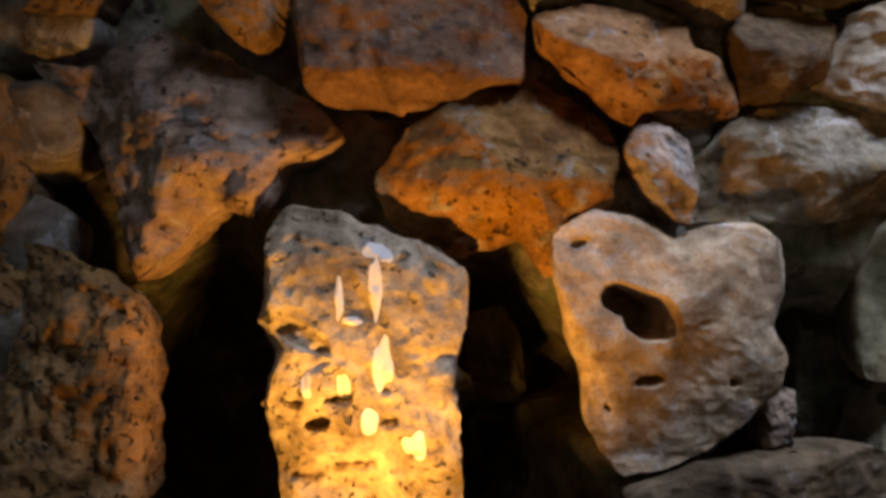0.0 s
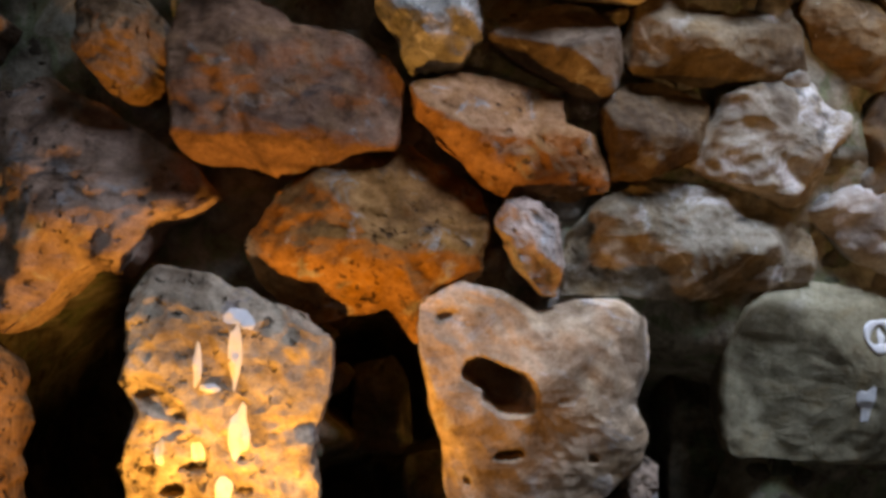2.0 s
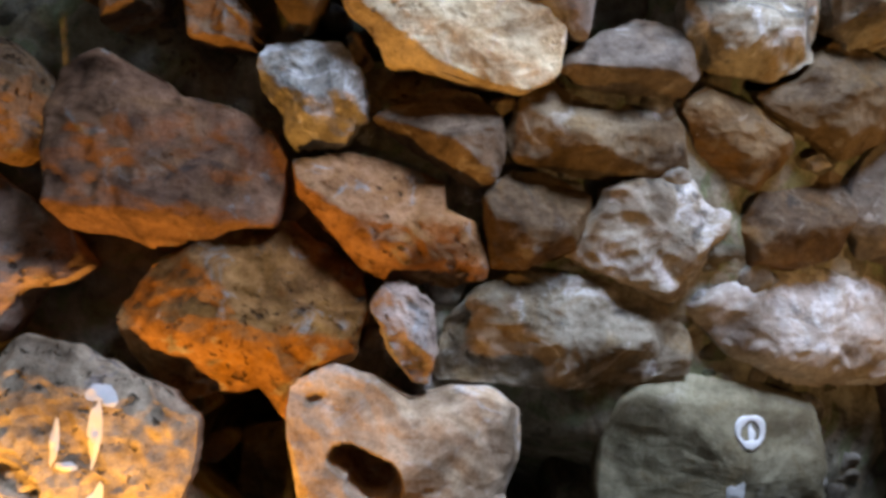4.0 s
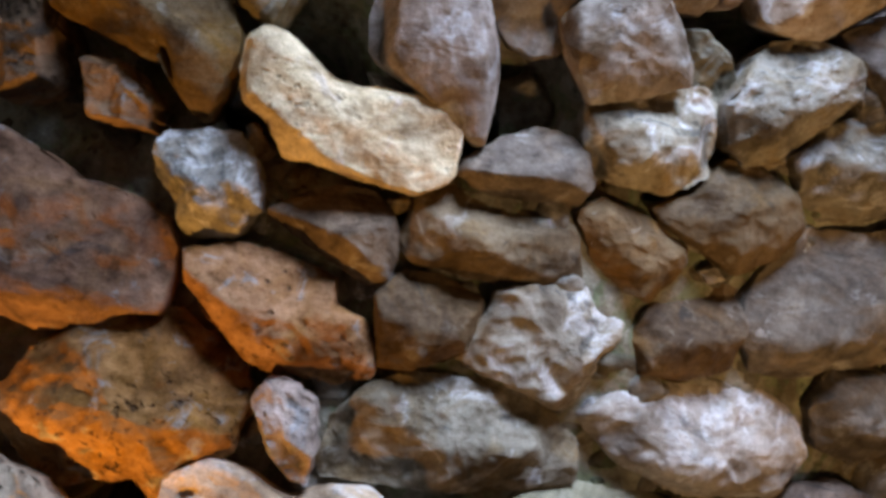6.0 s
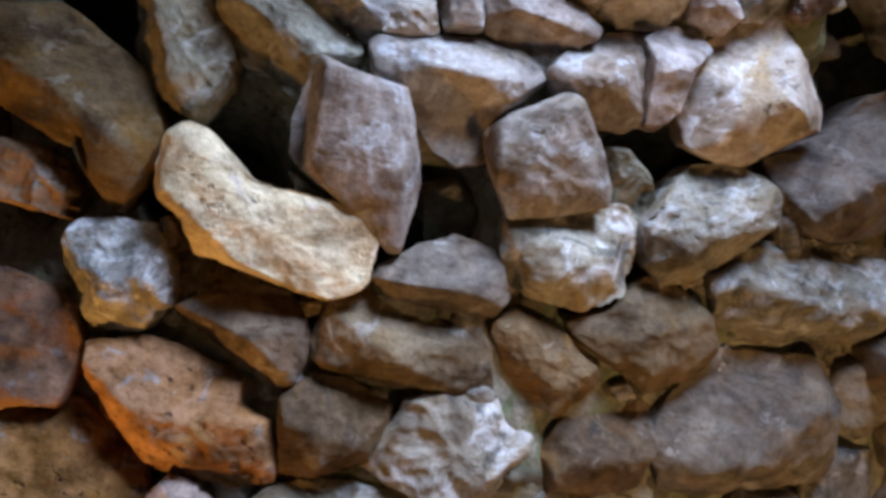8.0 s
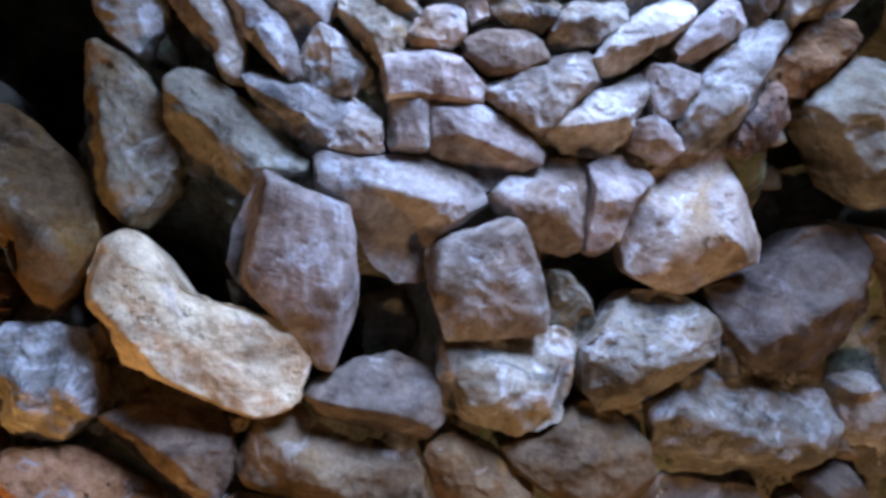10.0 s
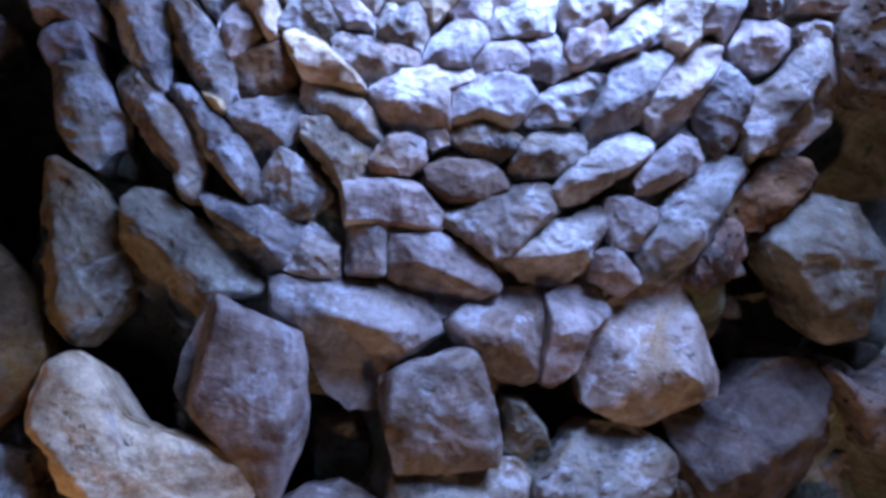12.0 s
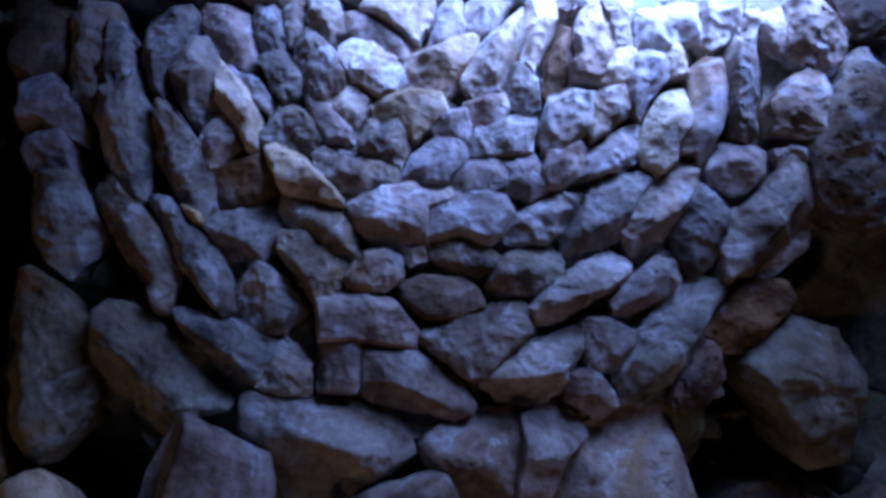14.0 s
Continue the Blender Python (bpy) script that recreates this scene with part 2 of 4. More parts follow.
def boulder(outline, bulge, seed, n=136, rings=34, dents=(), rough=1.0, flats=()):
    """Vertices and faces of a split block: a front broken into flats, sides that slope to the outline's edges, and a body that tapers into the wall."""
    rng = random.Random(seed)
    corners = np.array(outline, float)
    rim = rounded(outline, n)
    size = float(np.hypot(*rim.T).mean())
    off = Vector((rng.uniform(-50, 50), rng.uniform(-50, 50), rng.uniform(-50, 50)))
    bulge = min(bulge, 0.55 * size)
    edge = min(rough, 1.4)
    for i in range(n):
        p = Vector((*rim[i], 0.0))
        out = edge * (0.0055 * noise.noise(p * 16 + off) - 0.007 * (abs(noise.noise(p * 34 + off)) - 0.2) + 0.002 * noise.noise(p * 95 - off))
        rim[i] *= 1 + out / max(p.length, 0.02)
    s = np.cos(math.pi / 2 * np.arange(rings) / rings)
    grid = rim[None] * s[:, None, None]
    u, v = grid[..., 0], grid[..., 1]
    angle = rng.uniform(0, 6.28)
    lean = rng.uniform(0.06, 0.22)
    h = bulge * (1 + lean * (u * math.cos(angle) + v * math.sin(angle)) / size)
    worn = 0.12 * bulge + 0.0015
    for _ in range(3):
        angle, g = rng.uniform(0, 6.28), rng.uniform(0.15, 0.5)
        h = blend_min(h, bulge * rng.uniform(0.85, 1.05) + g * (size * rng.uniform(-0.05, 0.4) - u * math.cos(angle) - v * math.sin(angle)), worn)
    for angle, g, share in flats:
        ca, sa = math.cos(radians(angle)), math.sin(radians(angle))
        reach = max(float((rim @ (ca, sa)).max()) * share, 0.7 * bulge / g)
        h = blend_min(h, g * (reach - u * ca - v * sa), worn)
    side = np.full_like(h, 9.0)
    g = rng.choice((1.0, 1.6, 2.4))
    for i in range(len(corners)):
        a, b = corners[i], corners[(i + 1) % len(corners)]
        if rng.random() < 0.6:
            g = rng.choice((0.8, 1.3, 2.0, 2.8, 4.0))
        t = np.clip(((grid - a) @ (b - a)) / max(float((b - a) @ (b - a)), 1e-9), 0, 1)
        gap = np.hypot(*np.moveaxis(grid - (a + t[..., None] * (b - a)), -1, 0))
        side = np.minimum(side, g * gap + 0.1 * bulge)
    h = blend_min(h, side, worn * 1.6)
    h = np.minimum(h, bulge * 1.3 * np.sqrt(np.clip(1 - s ** 9, 0, 1))[:, None])
    h = np.maximum(h, -0.02)
    verts, faces = [], []
    for x, y, z in zip(u.ravel(), v.ravel(), h.ravel()):
        p = Vector((x, y, z))
        z += rough * (bulge * 0.1 * noise.noise(p * 6 + off) + 0.0035 * noise.noise(p * 17 + off) + 0.0018 * noise.noise(p * 42 - off) + 0.0014 * noise.noise(p * 95 + off))
        z += rough * (0.009 * (0.2 - abs(noise.noise(p * 19 - off * 3))) + 0.0048 * (0.2 - abs(noise.noise(p * 45 + off * 4))))
        z += 0.011 * rough * (abs(noise.noise(p * 8.5 + off * 3)) - 0.2)
        z -= 0.013 * rough * max(0.0, noise.noise(p * 10 - off * 2) - 0.12)
        for du, dv, ru, rv, rot, deep in dents:
            a, b = x - du, y - dv
            a, b = a * math.cos(rot) + b * math.sin(rot), b * math.cos(rot) - a * math.sin(rot)
            q = math.hypot(a / ru, b / rv) + 0.12 * noise.noise(Vector((x, y, 0)) * 40)
            z -= deep * min(1, max(0, (1.1 - q) / 0.2))
        verts.append((x, y, z - bulge * 0.55))
    verts.append((0, 0, sum(p[2] for p in verts[-n:]) / n))
    for k in range(rings - 1):
        for i in range(n):
            j = (i + 1) % n
            faces.append((k * n + i, k * n + j, k * n + n + j, k * n + n + i))
    tip = n * rings
    faces += [(tip - n + i, tip - n + (i + 1) % n, tip) for i in range(n)]
    last = 0
    for s, back in ((1.0, 0.025), (0.96, 0.06), (0.88, 0.11), (0.6, 0.16)):
        first = len(verts)
        for i in range(n):
            x, y, z = verts[i]
            wob = s * (1 + 0.04 * noise.noise(Vector((x, y, back)) * 16 + off))
            verts.append((x * wob, y * wob, z - back))
        for i in range(n):
            j = (i + 1) % n
            faces.append((last + j, last + i, first + i, first + j))
        last = first
    faces.append(tuple(last + i for i in reversed(range(n))))
    return verts, faces


COUNT = [0]
ROUGH = {"crumbly": 2.5, "streaked": 1.5, "pale_yellow": 0.9, "pale": 1.35, "grey": 1.4, "rose": 0.85, "ochre": 1.6, "rusty": 1.6, "olive": 1.4, "drab": 0.8, "russet": 1.35, "brown": 0.95, "pocked": 1.9, "peach": 0.6, "shade": 1.2}
LABEL = {"crumbly": "crumbling rust-stained limestone block", "streaked": "streaked yellow limestone block", "pale_yellow": "pale yellow limestone block", "pale": "whitish weathered limestone block", "grey": "grey weathered limestone block", "rose": "rose-grey flat-faced limestone block",
         "ochre": "ochre-stained pitted limestone block", "russet": "large russet weathered limestone block", "drab": "smooth drab limestone block", "olive": "olive-grey weathered limestone block", "rusty": "rust-washed weathered limestone block", "brown": "smooth brown limestone block", "peach": "peach-coloured limestone block", "pocked": "deeply pocked limestone block", "shade": "shade-toned limestone block set back in a gap"}


def stone(x, z, kind, proud, bulge, outline, dents=(), n=136, rings=34, rough=1.0, flats=()):
    """A face stone of the wall, its outline in centimetres in the plane of the wall; flats: its main cut faces as (degrees, slope, share of its reach)."""
    COUNT[0] += 1
    verts, faces = boulder([(a / 100, b / 100) for a, b in outline], bulge, 100 + COUNT[0], n, rings, dents, rough * ROUGH[kind], flats)
    ob = tagged(link("stone", verts, faces, ROCK[kind], wall), LABEL[kind])
    u, v, w, at = wall_frame(x, z)
    m = Matrix((u, v, w)).transposed().to_4x4()
    m.translation = at + w * proud
    ob.matrix_basis = m
    return ob


def on_stone(ob, name, blobs, label):
    """A thin lime drip that clings to a stone's face: round patches at (u, v, ru, rv) in centimetres."""
    me = ob.data
    co = np.array([p.co for p in me.vertices])
    for u, v, ru, rv in blobs:
        u, v, ru, rv = u / 100, v / 100, ru / 100, rv / 100
        verts, faces, n, rings = [], [], 20, 5
        for k in range(rings, -1, -1):
            for i in range(n if k else 1):
                a = 6.2832 * i / n
                s = k / rings * (1 + 0.5 * noise.noise(Vector((math.cos(a) * 1.2, math.sin(a) * 1.2, u * 90 + v * 70))))
                pu, pv = u + ru * s * math.cos(a), v + rv * s * math.sin(a)
                d = (co[:, 0] - pu) ** 2 + (co[:, 1] - pv) ** 2 + (co[:, 2] < -0.06) * 9
                near = np.argsort(d)[:4]
                wgt = 1 / (d[near] + 1e-7)
                verts.append((pu, pv, float((co[near, 2] * wgt).sum() / wgt.sum()) + 0.002 + 0.0012 * (1 - (k / rings) ** 2)))
        for k in range(rings - 1):
            for i in range(n):
                j = (i + 1) % n
                faces.append((k * n + i, k * n + j, k * n + n + j, k * n + n + i))
        tip = n * rings
        faces += [(tip - n + i, tip - n + (i + 1) % n, tip) for i in range(n)]
        drip = link(name, verts, faces, SPLASH, ob)
        tagged(drip, label)


# ---- closing walls, roof with its hole, floor: never near the eye ----
def drum():
    """The rest of the round chamber behind the viewer."""
    verts, faces, n, nz = [], [], 60, 24
    for r in (1.0, 1.25):
        for j in range(nz + 1):
            z = ROOF * j / nz
            for i in range(n + 1):
                a = math.pi + math.pi * i / n
                rad = (2.3 - 0.12 * z) * r + (0.07 * noise.noise(Vector((math.cos(a) * 6, math.sin(a) * 6, z * 3))) if r == 1 else 0)
                verts.append((0.6 + rad * math.cos(a), 0.9 + rad * 1.15 * math.sin(a), z))
    w, half = n + 1, (n + 1) * (nz + 1)
    for j in range(nz):
        for i in range(n):
            a = j * w + i
            faces.append((a, a + w, a + w + 1, a + 1))
            faces.append((half + a, half + a + 1, half + a + w + 1, half + a + w))
    for i in range(n):
        a = nz * w + i
        faces.append((a, half + a, half + a + 1, a + 1))
    return link("wall_south", verts, faces, ROCK["pale"])


tagged(drum(), "rough pale stone wall closing the round chamber", "wall", kind="structure")


def slab(name, z, thick, hole, material):
    """A round slab over or under the chamber; hole: its opening's radius, or 0."""
    verts, faces, n = [], [], 64
    for zz in (z, z + thick):
        for r in ((hole, 3.4) if hole else (3.4,)):
            for i in range(n):
                a = 6.2832 * i / n
                wob = 1 + (0.12 * noise.noise(Vector((math.cos(a) * 2, math.sin(a) * 2, 5))) if r == hole else 0)
                c = OPENING if r == hole else (0.6, 0.4)
                verts.append((c[0] + r * wob * math.cos(a), c[1] + r * wob * math.sin(a), zz))
    for i in range(n):
        j = (i + 1) % n
        if hole:
            faces += [(i, n + i, n + j, j), (2 * n + i, 2 * n + j, 3 * n + j, 3 * n + i), (i, j, 2 * n + j, 2 * n + i), (n + i, 3 * n + i, 3 * n + j, n + j)]
        else:
            faces.append((i, j, n + j, n + i))
    if not hole:
        faces += [tuple(range(n - 1, -1, -1)), tuple(range(n, 2 * n))]
    return link(name, verts, faces, material, smooth=False)


tagged(slab("ceiling", ROOF, 0.3, 1.05, ROCK["pale"]), "rough stone roof with a round smoke hole", "ceiling", kind="structure")
tagged(slab("floor", -0.3, 0.3, 0, ROCK["floor"]), "trodden earth floor of the chamber", "floor", kind="structure")

# ---- face stones ----
stone(0.285, 2.895, "grey", 0, 0.05, [(-10.1, 8.3), (-1.6, 9.9), (2.8, 5.8), (7, 0.9), (8.4, -6), (6.2, -9.2), (5.3, -11.9), (0.5, -9.7), (-4.3, -4.8), (-7.6, 0.9)], flats=[(0, 0.5, 0.9), (190, 1.2, 0.85)])
stone(0.193, 3.034, "rose", -0.02, 0.04, [(-6.7, -1.7), (-6.7, 4.4), (-5.3, 5.9), (-1.7, 5.3), (2.8, 2.6), (6.7, -5), (-3, -6.4)])
stone(0.158, 3.109, "rose", 0, 0.04, [(-8, 3.7), (-2, 7.2), (2.7, 3.8), (7.8, -1.9), (8.8, -6.8), (4.8, -5.6), (-0.5, -4), (-3.6, -6), (-6.2, -2.2)])
stone(0.182, 3.231, "grey", 0.01, 0.05, [(-5.2, 1.9), (-5.7, 10.2), (3.3, 11.1), (5.3, 0.1), (4.7, -9.2), (3.7, -13.7), (0.7, -12.3), (-3.3, -5.1)], flats=[(0, 0.6, 0.9), (190, 1.0, 0.85)])
stone(0.251, 3.220, "grey", 0, 0.04, [(-5, 7.4), (-2, 8.5), (3.3, 1.5), (5.6, -5.2), (2.2, -7.1), (-1.5, -7.5), (-4.1, 2)])
stone(0.324, 3.072, "grey", 0.01, 0.05, [(-8, 8), (-4.9, 10.3), (-2.2, 13.7), (1.7, 9.4), (4.5, 4.7), (7, -5.1), (7.9, -13), (6.7, -13.8), (0.9, -9.7), (-2.6, -6.7), (-6.9, 1.8)], flats=[(10, 0.5, 0.85), (215, 1.0, 0.8)])
stone(0.326, 3.254, "grey", 0.01, 0.05, [(-4.7, 4.2), (-1, 8.6), (2.4, 10.2), (5, 7.8), (3, -4.9), (2.9, -11.6), (-0.3, -10.2), (-4.6, -3)])
stone(0.443, 3.032, "grey", 0.01, 0.05, [(-7.9, 10.9), (-6.2, 11.5), (-0.2, 6.9), (3.9, 3.1), (6.7, -0.9), (8.3, -5.9), (8.2, -11), (6.6, -10.8), (3, -8.2), (-2.2, -4.4), (-5.7, -0.5), (-7.6, 6.8)], flats=[(20, 0.5, 0.85), (215, 1.2, 0.7)])
stone(0.414, 3.195, "grey", 0, 0.05, [(-7.5, 2.6), (-4.2, 9.6), (-1.2, 10.1), (6, 0.6), (6.5, -7.1), (1.9, -10.3), (-2.1, -7.3), (-5.1, -3.8)])
stone(0.495, 3.151, "pale_yellow", 0.015, 0.04, [(-5.7, 9.5), (-3, 7.6), (1.7, 4), (5.3, -0.9), (6.8, -7.8), (5, -8.8), (1.7, -4.3), (-3.3, -0.2), (-5.4, 4.7)])
stone(0.500, 3.081, "pale", 0, 0.04, [(-4.1, 1), (-1.4, 5.9), (1.4, 5.1), (4.7, -0.4), (1.7, -3.6), (-0.6, -6.8), (-3.2, -4.3)])
stone(0.426, 2.879, "grey", 0.01, 0.05, [(-11.9, 8.7), (-10.5, 11.9), (-8.7, 11.7), (-3.5, 7.5), (2.9, 4.6), (8.4, -1.6), (10.1, -6.9), (9.8, -12.2), (7.3, -12.8), (4.4, -8.1), (-0, -4.7), (-6.6, 1.6), (-9.4, 4)], flats=[(30, 0.5, 0.8), (215, 1.3, 0.7)])
stone(0.527, 2.874, "grey", 0.01, 0.05, [(-12.5, 8.2), (-7.3, 9.8), (-2.5, 6.4), (5, 1.2), (8.7, -3.9), (10.2, -8.4), (8.5, -10.4), (3.4, -6.8), (-2.1, -2.2), (-8.3, 5.1)], flats=[(30, 0.5, 0.8), (220, 1.3, 0.7)])
stone(0.603, 2.928, "grey", -0.01, 0.04, [(-8.7, -1.2), (-6.9, 2.9), (-2.8, 5.2), (1.7, 6.7), (4.8, 5.6), (5.9, 1.7), (5.3, -3.4), (3.6, -6.6), (0.8, -8.8), (-2, -7.1), (-5.3, -4.1)], flats=[(80, 0.5, 0.8), (260, 1.2, 0.6)])
stone(0.564, 3.031, "brown", -0.02, 0.04, [(-7.6, -2.6), (-7, 1.9), (-2.9, 5.2), (1.7, 6.6), (5.4, 1.6), (6.8, -2.5), (3.3, -5.4), (-1.3, -6.6), (-5.6, -7.8)])
stone(0.654, 3.038, "pale_yellow", 0.015, 0.035, [(-8.1, 4.8), (-5.8, 5.9), (-0.1, 4.7), (7.3, -0.2), (10, -3.2), (8, -4.2), (3.5, -3.6), (-2.1, -3.5), (-5.3, 0.5)])
stone(0.432, 3.304, "rose", -0.01, 0.04, [(-8.9, 6), (-3.3, 6.8), (2.5, 4.9), (7, -6.8), (4.6, -9.7), (1, -7.8), (-3.6, -3.2), (-8.2, 0.7)])
stone(0.500, 3.316, "grey", 0, 0.04, [(-5, 5.6), (0.1, 6.3), (3.9, -0.2), (4.1, -5.6), (0.8, -7.3), (-3.2, -2.6)])
stone(0.521, 3.194, "rose", -0.01, 0.035, [(-7.5, 4.7), (-4.2, 2.7), (-0, 2.3), (5.1, -3.1), (4.2, -5.1), (0, -3.5), (-4, -1.2)])
stone(0.556, 3.225, "grey", 0, 0.035, [(-6.1, 2.5), (-1.1, 5.4), (1.1, 3.2), (4.8, 0.1), (4.3, -4), (1.6, -5.8), (-1.8, -3.2)])
stone(0.532, 3.341, "grey", 0, 0.03, [(-3.7, 3.5), (1.5, 4.3), (2.5, -2.3), (0.7, -6.5), (-1.1, -3.6)])
stone(0.612, 3.122, "grey", 0, 0.04, [(-7.3, -2.5), (-4, 3.3), (-0.9, 5.8), (2.8, 4), (6.1, -0.1), (5.6, -3.4), (0.6, -5.1)])
stone(0.594, 3.349, "pale", 0, 0.04, [(-5.6, 3.1), (1.9, 4.3), (4, -2.5), (1.5, -6.2), (-2.8, -2.2)])
stone(0.613, 3.254, "grey", 0, 0.045, [(-6.1, 2.2), (-5.8, 9.9), (-3, 8.5), (2.6, 3.7), (6.6, -1.1), (6.8, -6.1), (4.9, -7.7), (-0, -7.4), (-4.7, -4.4)])
stone(0.704, 3.262, "pale", 0.01, 0.045, [(-7.7, 3.4), (-5.3, 5.7), (-0.3, 5.5), (5.1, 3.6), (7.5, -0.4), (6.5, -4.5), (3.3, -6.3), (-2.8, -3.8), (-6.5, -0.3)])
stone(0.696, 3.340, "rose", -0.01, 0.04, [(-7.6, -2), (-8, 3.3), (-4.1, 4.7), (1.7, 2.3), (5.8, 0.1), (7.1, -4.9), (5.6, -7), (3, -4.8), (-2.8, -2.8)])
stone(0.810, 3.368, "rose", 0, 0.04, [(-3, -5.6), (-2.9, 2.7), (-1.4, 5.4), (1.7, 5.9), (3.6, 0.7), (1.8, -4.3), (-1.6, -6.4)])
stone(0.825, 3.295, "pale", 0, 0.045, [(-7.4, -3.9), (-6.2, 0.8), (-1.3, 4.6), (2, 6.8), (5.8, 7.9), (6, 2.4), (4.4, -2), (2.1, -6.8), (-1.7, -6.2), (-5.7, -6.2)])
stone(0.913, 3.313, "pale", 0.01, 0.045, [(-5.5, -5.5), (-3.8, 2.6), (-0.8, 7.4), (3.5, 12.3), (4.7, 6.5), (3.9, -0), (2.8, -5.3), (3.4, -9.3), (-1.4, -8.4)])
stone(0.867, 3.405, "rose", -0.01, 0.04, [(-5.3, -2.2), (-4.3, 2.2), (0.7, 3.2), (5.1, 3.1), (1.9, -3.8), (-0.3, -5.4), (-4.3, -4)])
stone(0.965, 3.385, "pale", 0.01, 0.045, [(-1.8, -7.1), (-2.7, 0.5), (-3, 6.8), (2.2, 7.7), (3.8, 3), (2.2, -5.2), (1.1, -9.5)])
stone(1.027, 3.341, "brown", -0.01, 0.045, [(-3.3, -7.4), (-3.6, -1.3), (-1.8, 7.5), (0.7, 7.3), (3.1, -1.4), (1.7, -5.5), (-1.3, -8.3)])
stone(0.979, 3.275, "grey", 0, 0.04, [(-3.2, -3.9), (-3.5, 4.4), (-0.7, 5.7), (2.6, 2.6), (4.2, -3.7), (1.5, -5.6)])
stone(1.068, 3.366, "pale", 0.015, 0.05, [(-3.7, 2.2), (-3.1, 7.1), (-0.1, 10), (3.1, 5.9), (4.8, 1.2), (4.3, -4.1), (3.1, -7.2), (-2.3, -7.2), (-4.1, -4.5), (-2.2, -2.3)])
stone(1.124, 3.336, "pale_yellow", 0.015, 0.045, [(-3.3, -3.3), (-2.6, 2.9), (1.5, 5), (3.4, 4.7), (4, -1.1), (0, -4)])
stone(1.139, 3.267, "pale", 0.01, 0.045, [(-3.9, -3.2), (-3.8, 2), (-1.7, 5), (3.4, 6.5), (5.2, 1.3), (1.3, -4.2), (-2.3, -7.1)])
stone(1.178, 3.322, "pale", 0.02, 0.045, [(-2.7, -2.8), (-2.7, 4.9), (0, 6.7), (3.7, 6.2), (4.8, 1.5), (1.9, -2.6), (0.9, -7.9), (-0.4, -7.1)])
stone(1.223, 3.368, "pale", 0.01, 0.04, [(-1.9, -1.6), (-2.1, 3.2), (-0.4, 4.7), (2.3, 0.7), (3.4, -1.8), (-0.2, -3.3)])
stone(1.296, 3.299, "rose", 0.02, 0.05, [(-3.5, -9.6), (-2.6, -1.7), (-3.9, 7.2), (-1.6, 10.5), (2.2, 11.4), (4.6, 5), (4.4, -4.9), (2.9, -10.3), (0.3, -8.7)], flats=[(180, 0.6, 0.8), (330, 1.4, 0.8)])
stone(1.347, 3.358, "pocked", 0.025, 0.05, [(-3.5, 3.5), (-2.7, 9.4), (-1.5, 15.3), (0.8, 15.2), (2, 7.1), (3.9, -1.3), (5.5, -8.9), (3.6, -11.6), (0.6, -10.6), (-1.8, -5.1)])
stone(1.439, 3.461, "pocked", 0.02, 0.05, [(-6.3, 6.3), (-0.1, 7.8), (5.7, 3.1), (7.9, -2.5), (4.9, -5.5), (0, -5.6), (-4.3, -3.1)])
stone(1.371, 3.460, "pale", 0.01, 0.04, [(-4.1, 2.1), (0.5, 5.1), (2.8, 1.1), (4.4, -3.6), (0.7, -3.6), (-2.3, -1.5)])
stone(1.099, 3.425, "pale", 0.01, 0.05, [(-4.8, 3.5), (2.1, 6.1), (3.8, -5.2), (0.6, -5.9), (-2.3, -1.4)])
stone(1.184, 3.424, "pale", 0.015, 0.05, [(-5.5, -6.2), (-6.2, 2.3), (1.7, 6), (5.8, 7.1), (7.6, -1.1), (3.2, -1.6), (1.2, -5), (-2.4, -5.5)])
stone(1.272, 3.457, "pale", 0.01, 0.05, [(-4.4, 3.8), (3.5, 5.9), (4.7, 1.7), (2.9, -3.9), (-0.4, -6.3), (-3, -4.5)])
stone(0.716, 3.386, "pale", 0.01, 0.045, [(-8, -1.4), (-6.7, 4.1), (5.4, 5.8), (6.7, 2.1), (5.2, -6.5), (3.4, -6.3), (-1.4, -4.1)])
stone(0.700, 3.190, "pale_yellow", 0, 0.04, [(-4.2, -0.8), (-2.6, 4.4), (0.7, 4.1), (3.7, 1.8), (2.8, -3.1), (1.3, -5.2), (-3, -3.4)])
stone(0.799, 3.199, "pale_yellow", 0.005, 0.04, [(-8.1, -0.9), (-6.2, 1.5), (-0.7, 4.5), (5.2, 4.7), (7.6, 1.3), (4.4, -2.4), (1.9, -6), (-2.4, -3.2), (-6.9, -3.2)])
stone(0.675, 3.159, "rose", -0.01, 0.04, [(-7.5, 4.7), (-2.8, 4.5), (4.7, -0.9), (5.6, -5.1), (-0.7, -5.2), (-4.3, -1.2)])
stone(0.778, 3.137, "grey", 0, 0.04, [(-6.2, -0.5), (-4.8, 3.7), (1.2, 4.9), (5.5, 1.8), (5, -1.5), (3.4, -6.6), (-0.1, -4), (-5.1, -3.4)])
stone(0.882, 3.192, "rose", -0.01, 0.04, [(-5.7, -0.9), (-2.2, 2.5), (2, 3.9), (3.6, 0.1), (3.4, -3.2), (-2.7, -4.3)])
stone(0.932, 3.226, "rose", 0, 0.04, [(-5.4, 0.2), (-1.7, 3.1), (2.6, 3.8), (4.4, 0.8), (3.2, -2.8), (-2.2, -4.1)])
stone(1.068, 3.228, "pale", 0.01, 0.045, [(-4.8, -3.4), (-3.8, 4.3), (0.6, 6.9), (4.6, 7), (5.5, -0), (0.7, -6.6), (-3.3, -7.2)])
